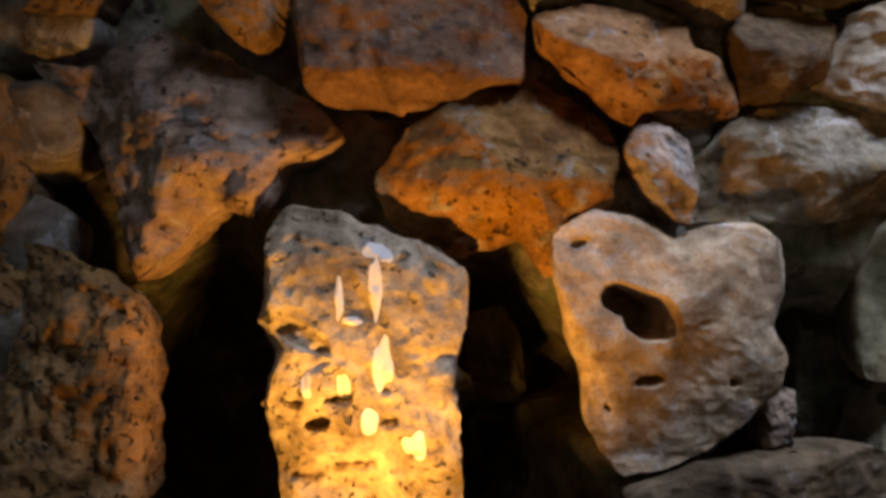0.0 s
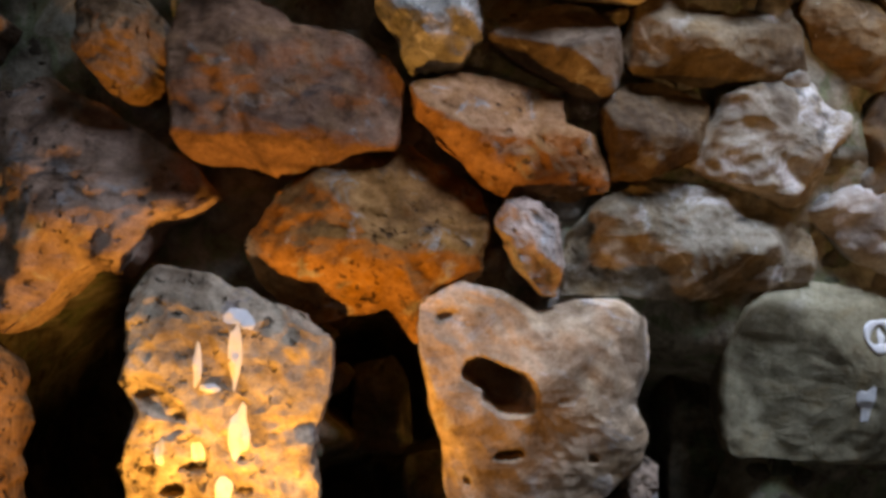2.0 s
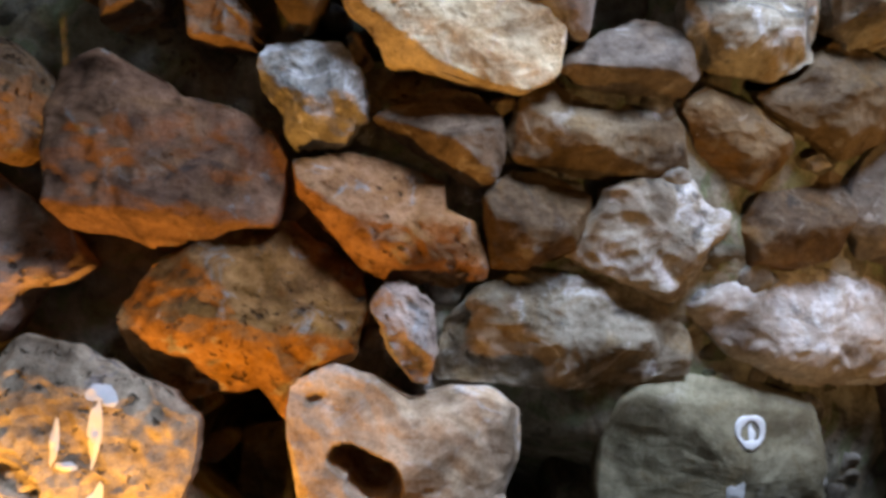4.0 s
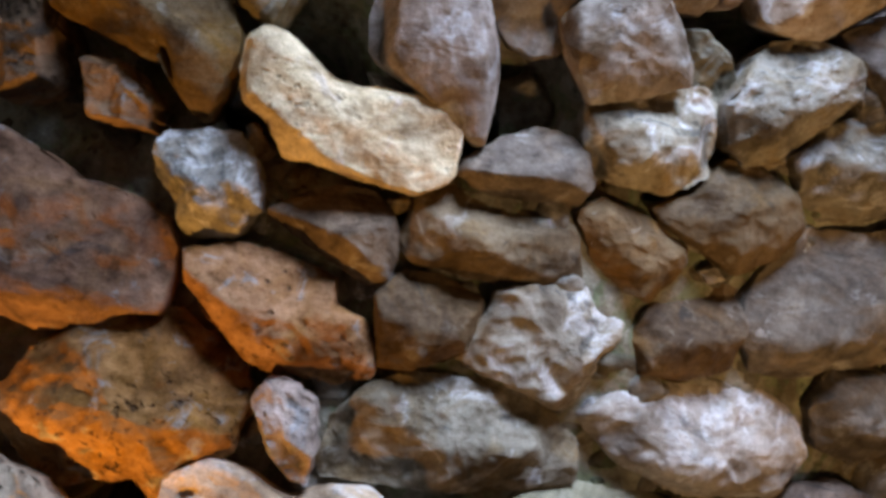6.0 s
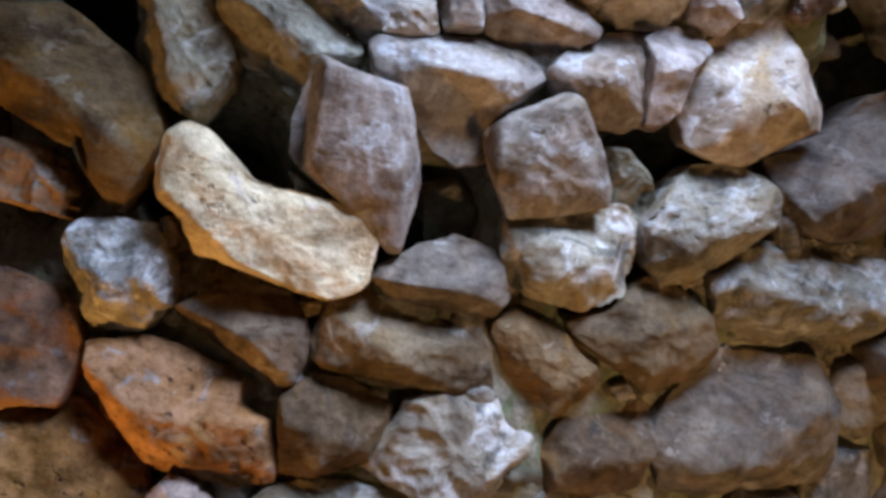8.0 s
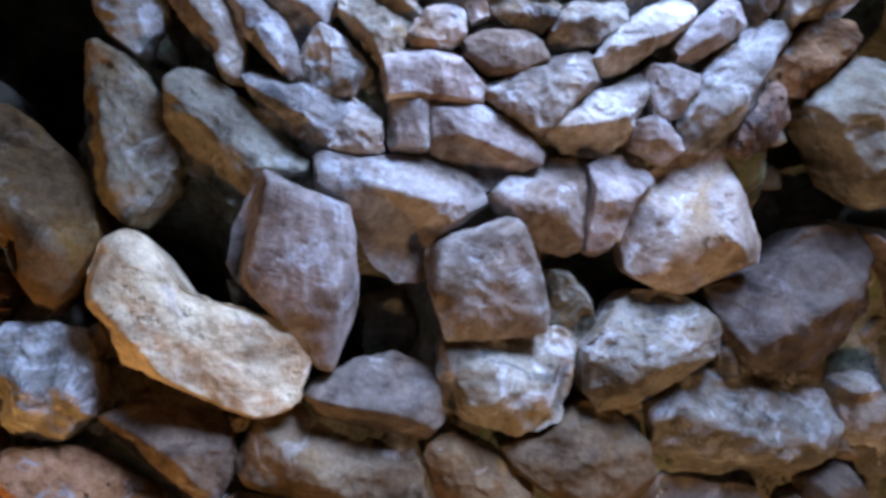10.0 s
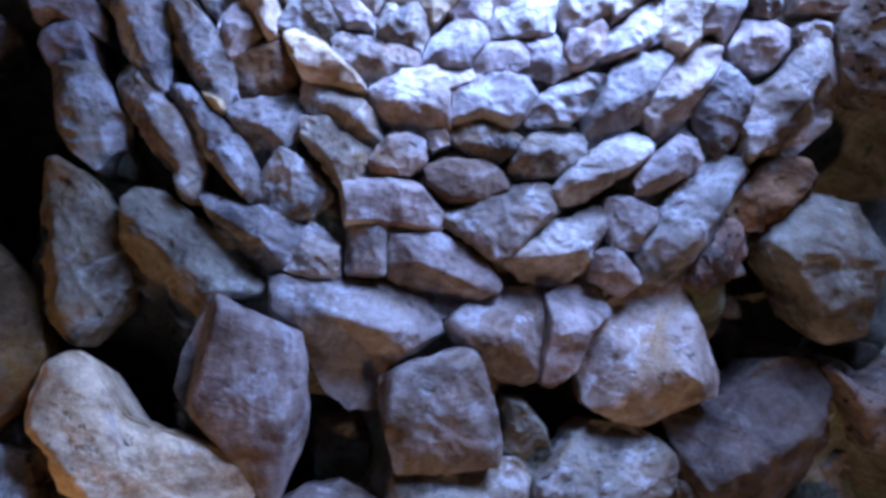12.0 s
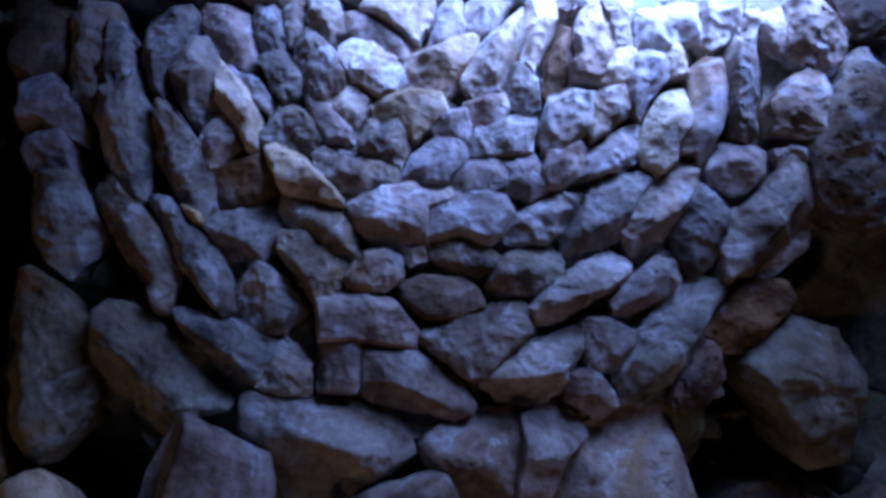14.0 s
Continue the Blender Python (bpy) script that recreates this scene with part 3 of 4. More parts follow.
stone(0.981, 3.186, "grey", 0, 0.045, [(-7.4, -3.1), (-6.6, 0.8), (-2.3, 2.6), (-0.1, 4.8), (4.8, 6.2), (6.3, 2.1), (5.8, -2.9), (-0.9, -4.5), (-5.8, -5.8)])
stone(0.745, 3.076, "grey", 0, 0.045, [(-9.5, 1.5), (-7.2, 3.8), (-1.4, 4.1), (4.8, 3.7), (8.6, 0.8), (9.1, -1.5), (1.8, -4.6), (-2.1, -6.3), (-6.1, -2.1)], flats=[(90, 0.6, 0.7), (270, 1.2, 0.8)])
stone(0.879, 3.120, "rose", -0.005, 0.045, [(-6.6, -5.3), (-5.6, -0.2), (-2.3, 4.3), (4.1, 5.5), (5.8, 2), (3.6, -3.5), (3.2, -4.8), (-3.8, -5.7)])
stone(0.966, 3.106, "rose", 0, 0.04, [(-6.2, -1.8), (-4.5, 2.3), (1.9, 4.6), (6, 3.8), (5.3, -0.7), (1.7, -4), (-4.6, -5.1)])
stone(1.036, 3.123, "rose", 0, 0.04, [(-5.5, 2.4), (0.6, 4.9), (4, 1.3), (5.5, -1.5), (1.9, -4.8), (-3.3, -3.7)])
stone(1.090, 3.156, "rose", 0.005, 0.04, [(-4.1, -2.6), (-3.8, 2), (-0.9, 3.3), (2.3, 5.6), (3.9, 4.1), (3.9, -1), (0.7, -4.8), (-1.6, -5.2)])
stone(0.844, 3.008, "pale", 0.012, 0.055, [(-10.2, 0), (-4.5, 5), (2.1, 7.2), (8.7, 8), (9.9, 5.4), (5.5, 2.3), (6.8, -4.6), (3.9, -7.5), (-0.8, -6.9), (-6.2, -5), (-8.5, -2.5)], flats=[(90, 0.35, 0.6), (270, 1.3, 0.55)])
stone(0.964, 3.034, "rose", 0.005, 0.05, [(-8.3, -1.9), (-8, 1.2), (-3, 4.3), (2.6, 6.3), (6.1, 5.5), (8.5, 2.4), (7.2, -2), (4.9, -5), (-1.3, -4.2), (-6.8, -6.7)])
stone(0.723, 2.969, "grey", 0, 0.05, [(-9.1, 4.7), (-4.2, 5.3), (2.7, 4.4), (6.8, 0.8), (8.4, -4.6), (6.1, -7.4), (1.8, -5.7), (-2.4, -3.7), (-6.2, -1.8), (-9.3, 0.5)], flats=[(75, 0.6, 0.7), (250, 1.2, 0.7)])
stone(0.734, 2.896, "grey", 0.005, 0.05, [(-8.5, 4.8), (-2.7, 6.2), (2.5, 4.5), (6.1, 1.6), (6.6, -2.4), (5.1, -7.3), (2.4, -7.9), (-1.7, -3.3), (-7.1, 0.6)], flats=[(45, 0.5, 0.8)])
stone(0.838, 2.901, "pale", 0.01, 0.045, [(-5.2, -1.4), (-2.7, 3.6), (0.6, 5), (4.3, 3.8), (5.7, 0.3), (3.5, -2.6), (0.1, -4), (-4.3, -3.9)])
stone(0.980, 2.968, "grey", 0, 0.045, [(-7.7, 0.5), (-2.1, 3.9), (4.2, 2.7), (7.3, 1), (6.2, -1.7), (3.2, -3.7), (-2.9, -3.9), (-6.8, -1.7)])
stone(1.091, 2.964, "grey", 0.005, 0.05, [(-7, -4.3), (-5.5, 0.8), (-0.9, 5), (3.4, 6.4), (6.1, 4), (7, 0.7), (2.2, -4.2), (-4.9, -6.1)], flats=[(100, 0.7, 0.7), (270, 1.2, 0.8)])
stone(1.095, 3.064, "grey", -0.01, 0.045, [(-8, -5.2), (-7.1, -2.1), (-3.6, 2.6), (0.9, 5.4), (6, 5.7), (7.1, 3.6), (4.8, -1.3), (1.3, -5.2), (-3.7, -6.7), (-6.6, -6.6)])
stone(0.966, 2.894, "brown", -0.005, 0.05, [(-8.8, 0.3), (-4.5, 3), (2.6, 4.3), (6.2, 2.7), (8.5, -0.3), (4.2, -3.8), (-2.6, -5.3), (-7.6, -2.8)])
stone(1.194, 3.082, "grey", 0.005, 0.05, [(-7, -11.6), (-7, -4.9), (-4.2, 3.1), (-0.5, 9), (4.9, 10.6), (8.3, 10.2), (6.9, 6.6), (6.1, 0.6), (3.5, -3.8), (-1.4, -9.3), (-4.1, -12.1)], flats=[(120, 0.6, 0.8), (310, 1.2, 0.7)])
stone(1.281, 3.114, "pale", 0.01, 0.05, [(-6.4, -5.1), (-5.4, -0.1), (-1.8, 6.2), (2, 10.3), (6.1, 10.1), (6.4, 6.2), (4.6, -0.2), (2.5, -5.5), (-0.6, -10), (-3.6, -9.6)], flats=[(130, 0.5, 0.8), (320, 1.3, 0.7)])
stone(1.374, 3.110, "grey", -0.01, 0.05, [(-5.9, -2.9), (-5.9, 2), (-2.2, 8.3), (1.9, 6.4), (5.1, 3.5), (5.1, -1.5), (3.5, -6.5), (0.6, -10), (-3.7, -7.1)])
stone(1.189, 2.955, "pale", 0.015, 0.05, [(-8.3, -5.6), (-5.4, 0.2), (0.6, 6.4), (4.5, 8.8), (8.2, 7.4), (8.8, 4.7), (4.6, -0.4), (-2.4, -7.2), (-6.6, -8)], flats=[(110, 0.6, 0.6), (300, 1.2, 0.8)])
stone(1.302, 2.983, "rose", 0.01, 0.045, [(-5.8, -4.1), (-4.1, 0.5), (0.8, 7), (4.4, 6.6), (6.6, 3.1), (4.9, 0.2), (-0.2, -4.8), (-4.2, -7.7)], flats=[(300, 1.3, 0.7)])
stone(1.245, 3.250, "pale_yellow", 0.015, 0.05, [(-4.4, -5.3), (-4.2, 1), (-2.1, 6.8), (3, 10.6), (4.9, 7), (5.1, 1.7), (3, -2.7), (3.5, -5.9), (0.4, -8.8), (-2.7, -7.8)])
stone(1.464, 3.340, "pale", 0.02, 0.04, [(-5.6, 0.1), (-3, 5.6), (-0.4, 7.9), (3, 8.1), (5.4, 4), (5.8, -3.8), (0, -5.7), (-3.9, -5.6)])
stone(1.578, 3.287, "pocked", 0.04, 0.06, [(-8.6, 0.1), (-8.7, 5.8), (-5.7, 11), (-4.8, 16.7), (-0.4, 22.1), (5.4, 12.7), (9.9, -2), (9.4, -13.3), (4.6, -15.1), (-1.6, -11.8), (-5.1, -7.2)], flats=[(180, 1.6, 0.8)])
stone(1.398, 3.225, "rose", -0.005, 0.04, [(-6, -2.2), (-4.2, 3.8), (0.6, 5), (4.5, 4), (5.5, -0.1), (2.7, -5.1), (-0.8, -6), (-4.7, -5)])
stone(1.489, 3.135, "grey", 0.02, 0.06, [(-9.7, -4.1), (-8.1, 0.5), (-3.8, 5.3), (-1.6, 11.4), (0.9, 15.3), (4.9, 13.5), (9.1, 6.6), (9.4, 1), (7.1, -4.4), (4.3, -8.3), (-3.6, -10), (-5.4, -12.4), (-7.3, -11.8)], flats=[(160, 0.5, 0.5), (330, 1.2, 0.35)])
stone(1.480, 3.267, "grey", 0, 0.03, [(-4, -0.5), (-0.6, 2.5), (2.8, 2.6), (4.2, -1.1), (0.1, -0.7), (-1.6, -4.4)])
stone(1.172, 3.199, "pale", 0, 0.04, [(-6.2, -6.9), (-5.4, -0.8), (1.8, 6.3), (5.4, 5.8), (5.5, 0.3), (2, -3.2), (-3.4, -6.5)])
stone(0.365, 2.640, "olive", 0.01, 0.06, [(-9.4, 15.9), (-7.4, 16.7), (-3.1, 15.2), (2.3, 11.2), (6, 7.3), (9.4, 2.2), (10.6, -4.3), (9.1, -9.8), (7.2, -13.2), (5.7, -16.1), (3.1, -16), (-0.7, -13.1), (-5.2, -8.5), (-8, -4), (-8.8, 3.8)], flats=[(20, 0.5, 0.75), (200, 1.0, 0.7)])
stone(0.532, 2.667, "olive", 0.01, 0.065, [(-12.9, 8.6), (-10.7, 10.9), (-5.3, 11), (0.9, 8.4), (7.1, 4.9), (12, 0.7), (15.9, -1.3), (15.3, -3.5), (11.5, -5.3), (9.2, -6.3), (6.8, -10.5), (3.4, -12.2), (-1.1, -8.8), (-5.9, -6.8), (-10.4, -1)], flats=[(50, 0.6, 0.8), (240, 1.0, 0.6)])
stone(0.652, 2.732, "grey", 0, 0.05, [(-12.6, 4.6), (-9, 5.4), (-2.5, 5.6), (3.5, 4.9), (8, 3.3), (8.9, -1.1), (7.6, -6.9), (3.5, -7.7), (-2.6, -5.6), (-7.9, -1.2)], flats=[(75, 0.7, 0.3), (250, 1.3, 0.6)])
stone(0.754, 2.714, "pale", 0.005, 0.04, [(-2.8, 6), (1.5, 4.7), (4.3, 2.2), (5.2, -2.9), (0.9, -4.5), (-4.8, -4.3), (-3.8, 0.7)], flats=[(90, 0.7, 0.4)])
stone(0.839, 2.745, "rose", -0.005, 0.03, [(-4.8, 3.1), (-3.9, 4.4), (2.4, 5.5), (4.3, -4.6), (-2.9, -6)])
stone(0.974, 2.730, "rose", 0.005, 0.055, [(-11, 5.3), (-6.3, 5.6), (-2.2, 7.2), (2.7, 6.1), (7.6, 3.7), (11.5, 0.5), (11.2, -1.7), (8.9, -3.3), (5.1, -7), (2, -8.2), (-4.2, -5.6), (-9.1, -3.1)], flats=[(70, 0.5, 0.5), (265, 1.3, 0.2)])
stone(1.057, 2.843, "grey", 0, 0.055, [(-12, -2.3), (-7.5, 1.4), (-1.4, 5.8), (4.7, 8.9), (7.8, 7.3), (10.2, 3.3), (6.9, -0.8), (2.4, -8), (0.3, -8.9), (-4.5, -7.6), (-10.5, -4.3)])
stone(1.164, 2.810, "pale", 0.01, 0.055, [(-9.5, -4.8), (-6.8, -0.2), (-1, 5.8), (5.8, 10.2), (7.5, 7.8), (7.3, 4.5), (6, 0.8), (6.1, -3.2), (1.5, -6.6), (-5.2, -7.3)], flats=[(115, 0.6, 0.7), (290, 1.4, 0.5)])
stone(1.269, 2.883, "rose", 0, 0.04, [(-4.8, -1.2), (-5.1, 3.5), (-1.1, 4.6), (4.6, 3.8), (5.4, 0.5), (2.3, -5), (-2.4, -6)])
stone(1.270, 2.798, "rose", 0, 0.03, [(-5.3, 2.1), (-0.5, 5), (4.3, 1.2), (5.8, -0.9), (2.4, -4.7), (-4.2, -3.1)])
stone(1.375, 2.904, "grey", 0.01, 0.06, [(-8.3, -9.1), (-8.2, -5.3), (-4.7, 4.2), (-0.2, 10.5), (3.4, 14.5), (7.8, 14.3), (8.2, 11.3), (6.5, 3.2), (5.6, -2.9), (2.5, -10.2), (-0.6, -11.9), (-6.1, -13)], flats=[(130, 0.6, 0.5), (310, 1.2, 0.7)])
stone(1.450, 2.870, "ochre", 0.012, 0.04, [(-4.3, -7), (-4, 0.1), (-0.4, 6.9), (2.5, 5.3), (4.5, 0.9), (2.5, -4.5), (-1.8, -7.7)], rough=0.5)
stone(1.510, 2.991, "ochre", 0, 0.045, [(-7.8, -5.2), (-6.2, -0.8), (-0.7, 6.9), (6.1, 8.4), (7.8, 4.8), (5.3, -0.5), (0.7, -7.4), (-4.9, -9)], flats=[(130, 0.7, 0.5)])
stone(1.663, 2.886, "olive", 0.02, 0.06, [(-14.8, 2.9), (-11.1, 9.1), (-6.4, 13.6), (0.9, 13.7), (8.2, 8.4), (11.8, 3), (13, -5.9), (11.1, -10.4), (3.8, -13.4), (-1.9, -11.1), (-5.8, -6.5), (-11.2, -2.1)], flats=[(0, 1.2, 0.85), (290, 1.6, 0.9)])
stone(0.861, 2.604, "rose", 0.005, 0.075, [(-17.1, 5.6), (-15.8, 7), (-7.6, 7.8), (2.9, 10), (9.5, 9), (14.5, 5.7), (16.2, 3.2), (11.7, -1.5), (7.6, -5.1), (7.3, -13), (2.2, -14), (-3.7, -11.1), (-9.4, -2.5), (-15.4, -0.4)], flats=[(268, 1.0, 0.35), (85, 0.9, 0.85)])
stone(1.116, 2.657, "rose", 0.005, 0.06, [(-11.2, -1), (-7.1, 4.5), (-2.2, 7.9), (5.4, 9.6), (7.5, 3.2), (7.8, -6.9), (6, -8.9), (1.5, -9.4), (-3.5, -5.6), (-9.7, -4)], flats=[(100, 0.9, 0.5), (270, 0.9, 0.75)])
stone(1.225, 2.683, "rose", 0.005, 0.055, [(-5.6, 5.6), (-1.6, 8.8), (4.3, 8.3), (6.9, 5), (4.3, -0.2), (3.2, -7.3), (-0.6, -10.8), (-3.5, -10.8), (-4.6, -2.2)], flats=[(90, 0.9, 0.6)])
stone(1.383, 2.671, "rose", 0.012, 0.07, [(-12.2, 1.3), (-10.2, 7.3), (-5.6, 12.3), (3.8, 16.1), (6.3, 11.3), (10, 6.6), (14.2, -0.4), (14.5, -3.7), (10, -7), (4.9, -10.5), (1.5, -13.4), (-4, -13), (-9.6, -11.3), (-11.7, -5.3)], flats=[(115, 0.7, 0.55), (270, 1.8, 0.9), (185, 1.0, 0.8)], rough=0.7)
stone(0.717, 2.468, "rose", 0.03, 0.05, [(-12.2, 4.4), (-10.2, 12), (-8.3, 15.9), (-1.2, 13.9), (7.8, 12.5), (10.7, 2.6), (11.8, -0.3), (11.8, -8.6), (10.3, -16.7), (7.8, -16.7), (2.1, -11.6), (-9.8, -4.1), (-11.8, -1.8)], flats=[(180, 2.2, 0.72), (225, 2.0, 0.92), (0, 2.5, 0.9)], rough=0.45)
stone(0.584, 2.322, "pale_yellow", 0.03, 0.05, [(-18.6, 9.6), (-18.1, 13.3), (-14.9, 16.5), (-11, 15.3), (-6.1, 11.3), (-2.1, 7.3), (5.4, 6.5), (13.4, 5.9), (19.4, 2.9), (21.2, 0.3), (20.9, -6.7), (18.5, -9.6), (14.1, -11.4), (8.1, -10.7), (0.8, -8.8), (-6.8, -7.1), (-10.7, -6.8), (-13.1, -1.2), (-17.7, 1.9), (-18.7, 4.2)], flats=[(235, 1.4, 0.84), (75, 1.6, 0.97)])
stone(1.045, 2.494, "rose", 0.03, 0.055, [(-11.6, 4.7), (-7.2, 8.4), (2.4, 14.1), (4.9, 12.6), (9.4, 5), (12.5, -1.9), (12.6, -5.6), (4.1, -8.6), (-5.1, -10.8), (-8.1, -5.2), (-10.9, 0.6)], flats=[(180, 2.2, 0.88), (90, 1.8, 0.98)], rough=0.75)
stone(1.140, 2.356, "grey", 0.005, 0.06, [(-14.4, 4.4), (-6.8, 6.3), (7.9, 10.9), (12.4, 8.5), (12.5, 1.4), (11.2, -5.4), (6.7, -7.5), (3.4, -10.6), (-3.1, -9.5), (-8.6, -9.3), (-14, -1.9)], flats=[(80, 0.9, 0.5), (10, 1.2, 0.7)])
stone(1.375, 2.446, "grey", 0.01, 0.065, [(-12.7, -2.1), (-10.1, 0.8), (-8.1, 6.7), (-4.5, 10.9), (3.5, 12.2), (11.2, 10), (13.3, 7), (13.4, 2.5), (7.9, -3.4), (3.4, -10), (-1.6, -13.6), (-5.2, -13.3), (-10, -10.3)], flats=[(110, 0.7, 0.7), (300, 1.1, 0.7)])
stone(1.655, 2.592, "brown", 0, 0.07, [(-20, -1.9), (-12.5, 1.2), (-5.5, 7.3), (-1.5, 14.6), (6.7, 17), (13.2, 9.9), (17.2, 2.5), (11.8, -4.9), (6.1, -12.1), (-2.2, -15), (-10, -14.4), (-15.4, -8.7)], flats=[(0, 1.5, 0.75), (130, 0.7, 0.6)])
stone(0.928, 2.284, "brown", 0, 0.06, [(-14.7, -2.8), (-13.3, 0), (-6.3, 5.4), (-0.2, 7.8), (6.6, 6.8), (10.2, 4.3), (12.1, -1.8), (9, -7.1), (4.1, -6.7), (-3.8, -6.1), (-10.1, -5.5)], flats=[(95, 0.9, 0.45), (270, 1.3, 0.9)])
stone(1.636, 2.368, "grey", 0, 0.07, [(-22.2, -2.7), (-17.3, 4.7), (-9.8, 8.4), (4.9, 11.2), (15.1, 12.2), (21.4, 6.3), (20.5, -2.4), (11.7, -8.4), (-0.9, -11.6), (-13.3, -12.7), (-19.6, -9.4)], flats=[(95, 0.8, 0.3), (270, 1.2, 0.75)])
stone(0.614, 2.148, "brown", 0, 0.065, [(-14.7, 1.7), (-8.2, 6.2), (-2, 8.2), (4.7, 7.3), (9.5, 2.8), (9.7, -4.7), (8.5, -9), (4.4, -10.1), (-2.6, -6.2), (-10.4, -1.5)], flats=[(95, 1.0, 0.45), (240, 1.2, 0.8)])
stone(0.877, 2.159, "brown", 0, 0.065, [(-17.7, -2.6), (-15.1, 5.1), (-11.3, 7.8), (-4, 8.9), (3, 6.6), (11.3, 8.5), (16, 1.5), (17.5, -5.9), (12.3, -7.2), (2.7, -9), (-5.2, -7.7), (-14.7, -6.5)], flats=[(85, 0.9, 0.6), (265, 1.3, 0.9)])
stone(1.139, 2.168, "brown", -0.005, 0.05, [(-11.8, 4.9), (-6.8, 8.4), (1.7, 6.5), (10.7, 1.3), (10.4, -3.3), (4.4, -10.3), (-1.9, -8.4), (-7.4, -3.4)])
stone(1.327, 2.242, "brown", 0.005, 0.06, [(-17.5, -0.5), (-9.9, 3), (-2.6, 11), (4.2, 10.1), (11.1, 6), (14, -0.9), (9.2, -6.8), (1.5, -11.3), (-5.4, -7.8), (-14.2, -3.8)], flats=[(95, 0.9, 0.7)])
stone(0.778, 2.005, "brown", 0, 0.06, [(-9.9, 3.4), (-4.3, 9), (2.3, 8.3), (10.8, 4.8), (11.3, 1.6), (7.4, -5.5), (-0.9, -9.6), (-7.7, -9.6)], flats=[(85, 0.9, 0.5), (0, 1.2, 0.9)])
stone(1.022, 1.996, "grey", 0.005, 0.065, [(-18.1, -3.2), (-13.2, 2.7), (-12.7, 7.1), (-6.6, 9.2), (2.8, 13.5), (8.5, 12.6), (15.4, 8.4), (13.7, 2.7), (13.8, -5), (7.9, -11.3), (1.4, -13.5), (-5.8, -10.5), (-12.6, -8.5), (-18.2, -5.8)], flats=[(70, 0.6, 0.6), (330, 1.0, 0.8)])
stone(1.284, 2.034, "brown", 0, 0.055, [(-12.2, -2.5), (-9.4, 3.5), (-5.5, 8.7), (10.2, 9.6), (11.2, 2.8), (9, -6.9), (0.6, -9.7), (-10.2, -9.6)], flats=[(95, 0.9, 0.5)])
stone(1.585, 2.110, "brown", 0.01, 0.075, [(-21.3, -7), (-17.9, 3.7), (-9.6, 14.8), (0.7, 14.9), (8.9, 17.2), (19.2, 8.2), (21.9, -7.4), (2.1, -12.5), (-6.3, -16.3), (-15.4, -15.4)], flats=[(125, 0.6, 0.55), (270, 1.2, 0.9)])
stone(0.862, 1.806, "grey", 0, 0.07, [(-23.9, -6.1), (-22.2, 1.2), (-17.3, 7.8), (-9, 11.4), (0.9, 11), (8.5, 11.8), (18.9, 7.1), (23.8, 1.9), (24.6, -6.8), (10.1, -9.6), (-1.2, -11.1), (-13.3, -10.1), (-23.1, -10.3)], flats=[(90, 0.5, 0.75), (185, 0.9, 0.85)])
stone(1.364, 1.847, "pale", 0, 0.065, [(-27.8, 1.5), (-22.6, 6.1), (-13, 9.7), (6.5, 11.6), (17.8, 8), (24.7, -2.3), (17.6, -11.4), (-2.2, -11.9), (-17.7, -7.3)], flats=[(90, 0.5, 0.7)])
mark = stone(1.214, 1.563, "drab", 0, 0.06, [(-24.7, 3.8), (-22.8, 13.7), (-19.3, 17.7), (-9, 18.8), (3.2, 18.5), (16.4, 16), (22.1, 0.2), (28.1, -16.8), (-22.8, -15.9), (-24.4, -4.9)], flats=[(90, 1.3, 0.92), (180, 1.6, 0.95)], rough=0.6)
stone(0.524, 1.995, "rusty", 0, 0.07, [(-18.8, 9.7), (-10.6, 12), (-1.2, 10.9), (9.1, 7.3), (9.9, 2), (15, -0), (18.1, -7.3), (17.1, -10.5), (11, -12.2), (-0.7, -11.6), (-6.1, -9.1), (-10.6, -3.7), (-17.7, 3.5)], flats=[(80, 0.7, 0.8), (265, 1.0, 0.9)])
stone(0.088, 2.091, "russet", 0.01, 0.075, [(-20.2, 8.8), (-18.1, 16.3), (-11.5, 20.8), (-3.7, 16.4), (1.9, 13.7), (4.1, 11.5), (12.8, 10), (21.1, 5.6), (24.1, 0.4), (23.1, -5.9), (22, -12), (14.9, -13.1), (8.7, -15.7), (1.3, -16.8), (-4.1, -14.7), (-14.9, -13.4), (-18.3, -10.7), (-19.3, -1)], flats=[(30, 0.5, 0.75), (268, 1.6, 0.92)])
stone(0.283, 1.817, "ochre", -0.01, 0.075, [(-24.5, -0.9), (-19.6, 5.5), (-11.4, 13), (-0.7, 16.4), (5.6, 17.5), (14.1, 12.3), (20.5, 8.2), (21.6, 0.8), (19.7, -7.6), (12.5, -11), (10.4, -18.1), (7.3, -20.3), (3.1, -13.3), (-4.3, -14.4), (-11.4, -16.4), (-16.8, -12.3), (-22.1, -8.1)], flats=[(70, 0.6, 0.7), (250, 0.8, 0.7)])
stone(0.570, 1.805, "rusty", 0, 0.035, [(-7.4, 3.4), (-4.8, 7.8), (-0.4, 8.5), (4.3, 4.9), (5.8, -4), (4.5, -9.8), (1.2, -9.5), (-3.4, -4.3)])
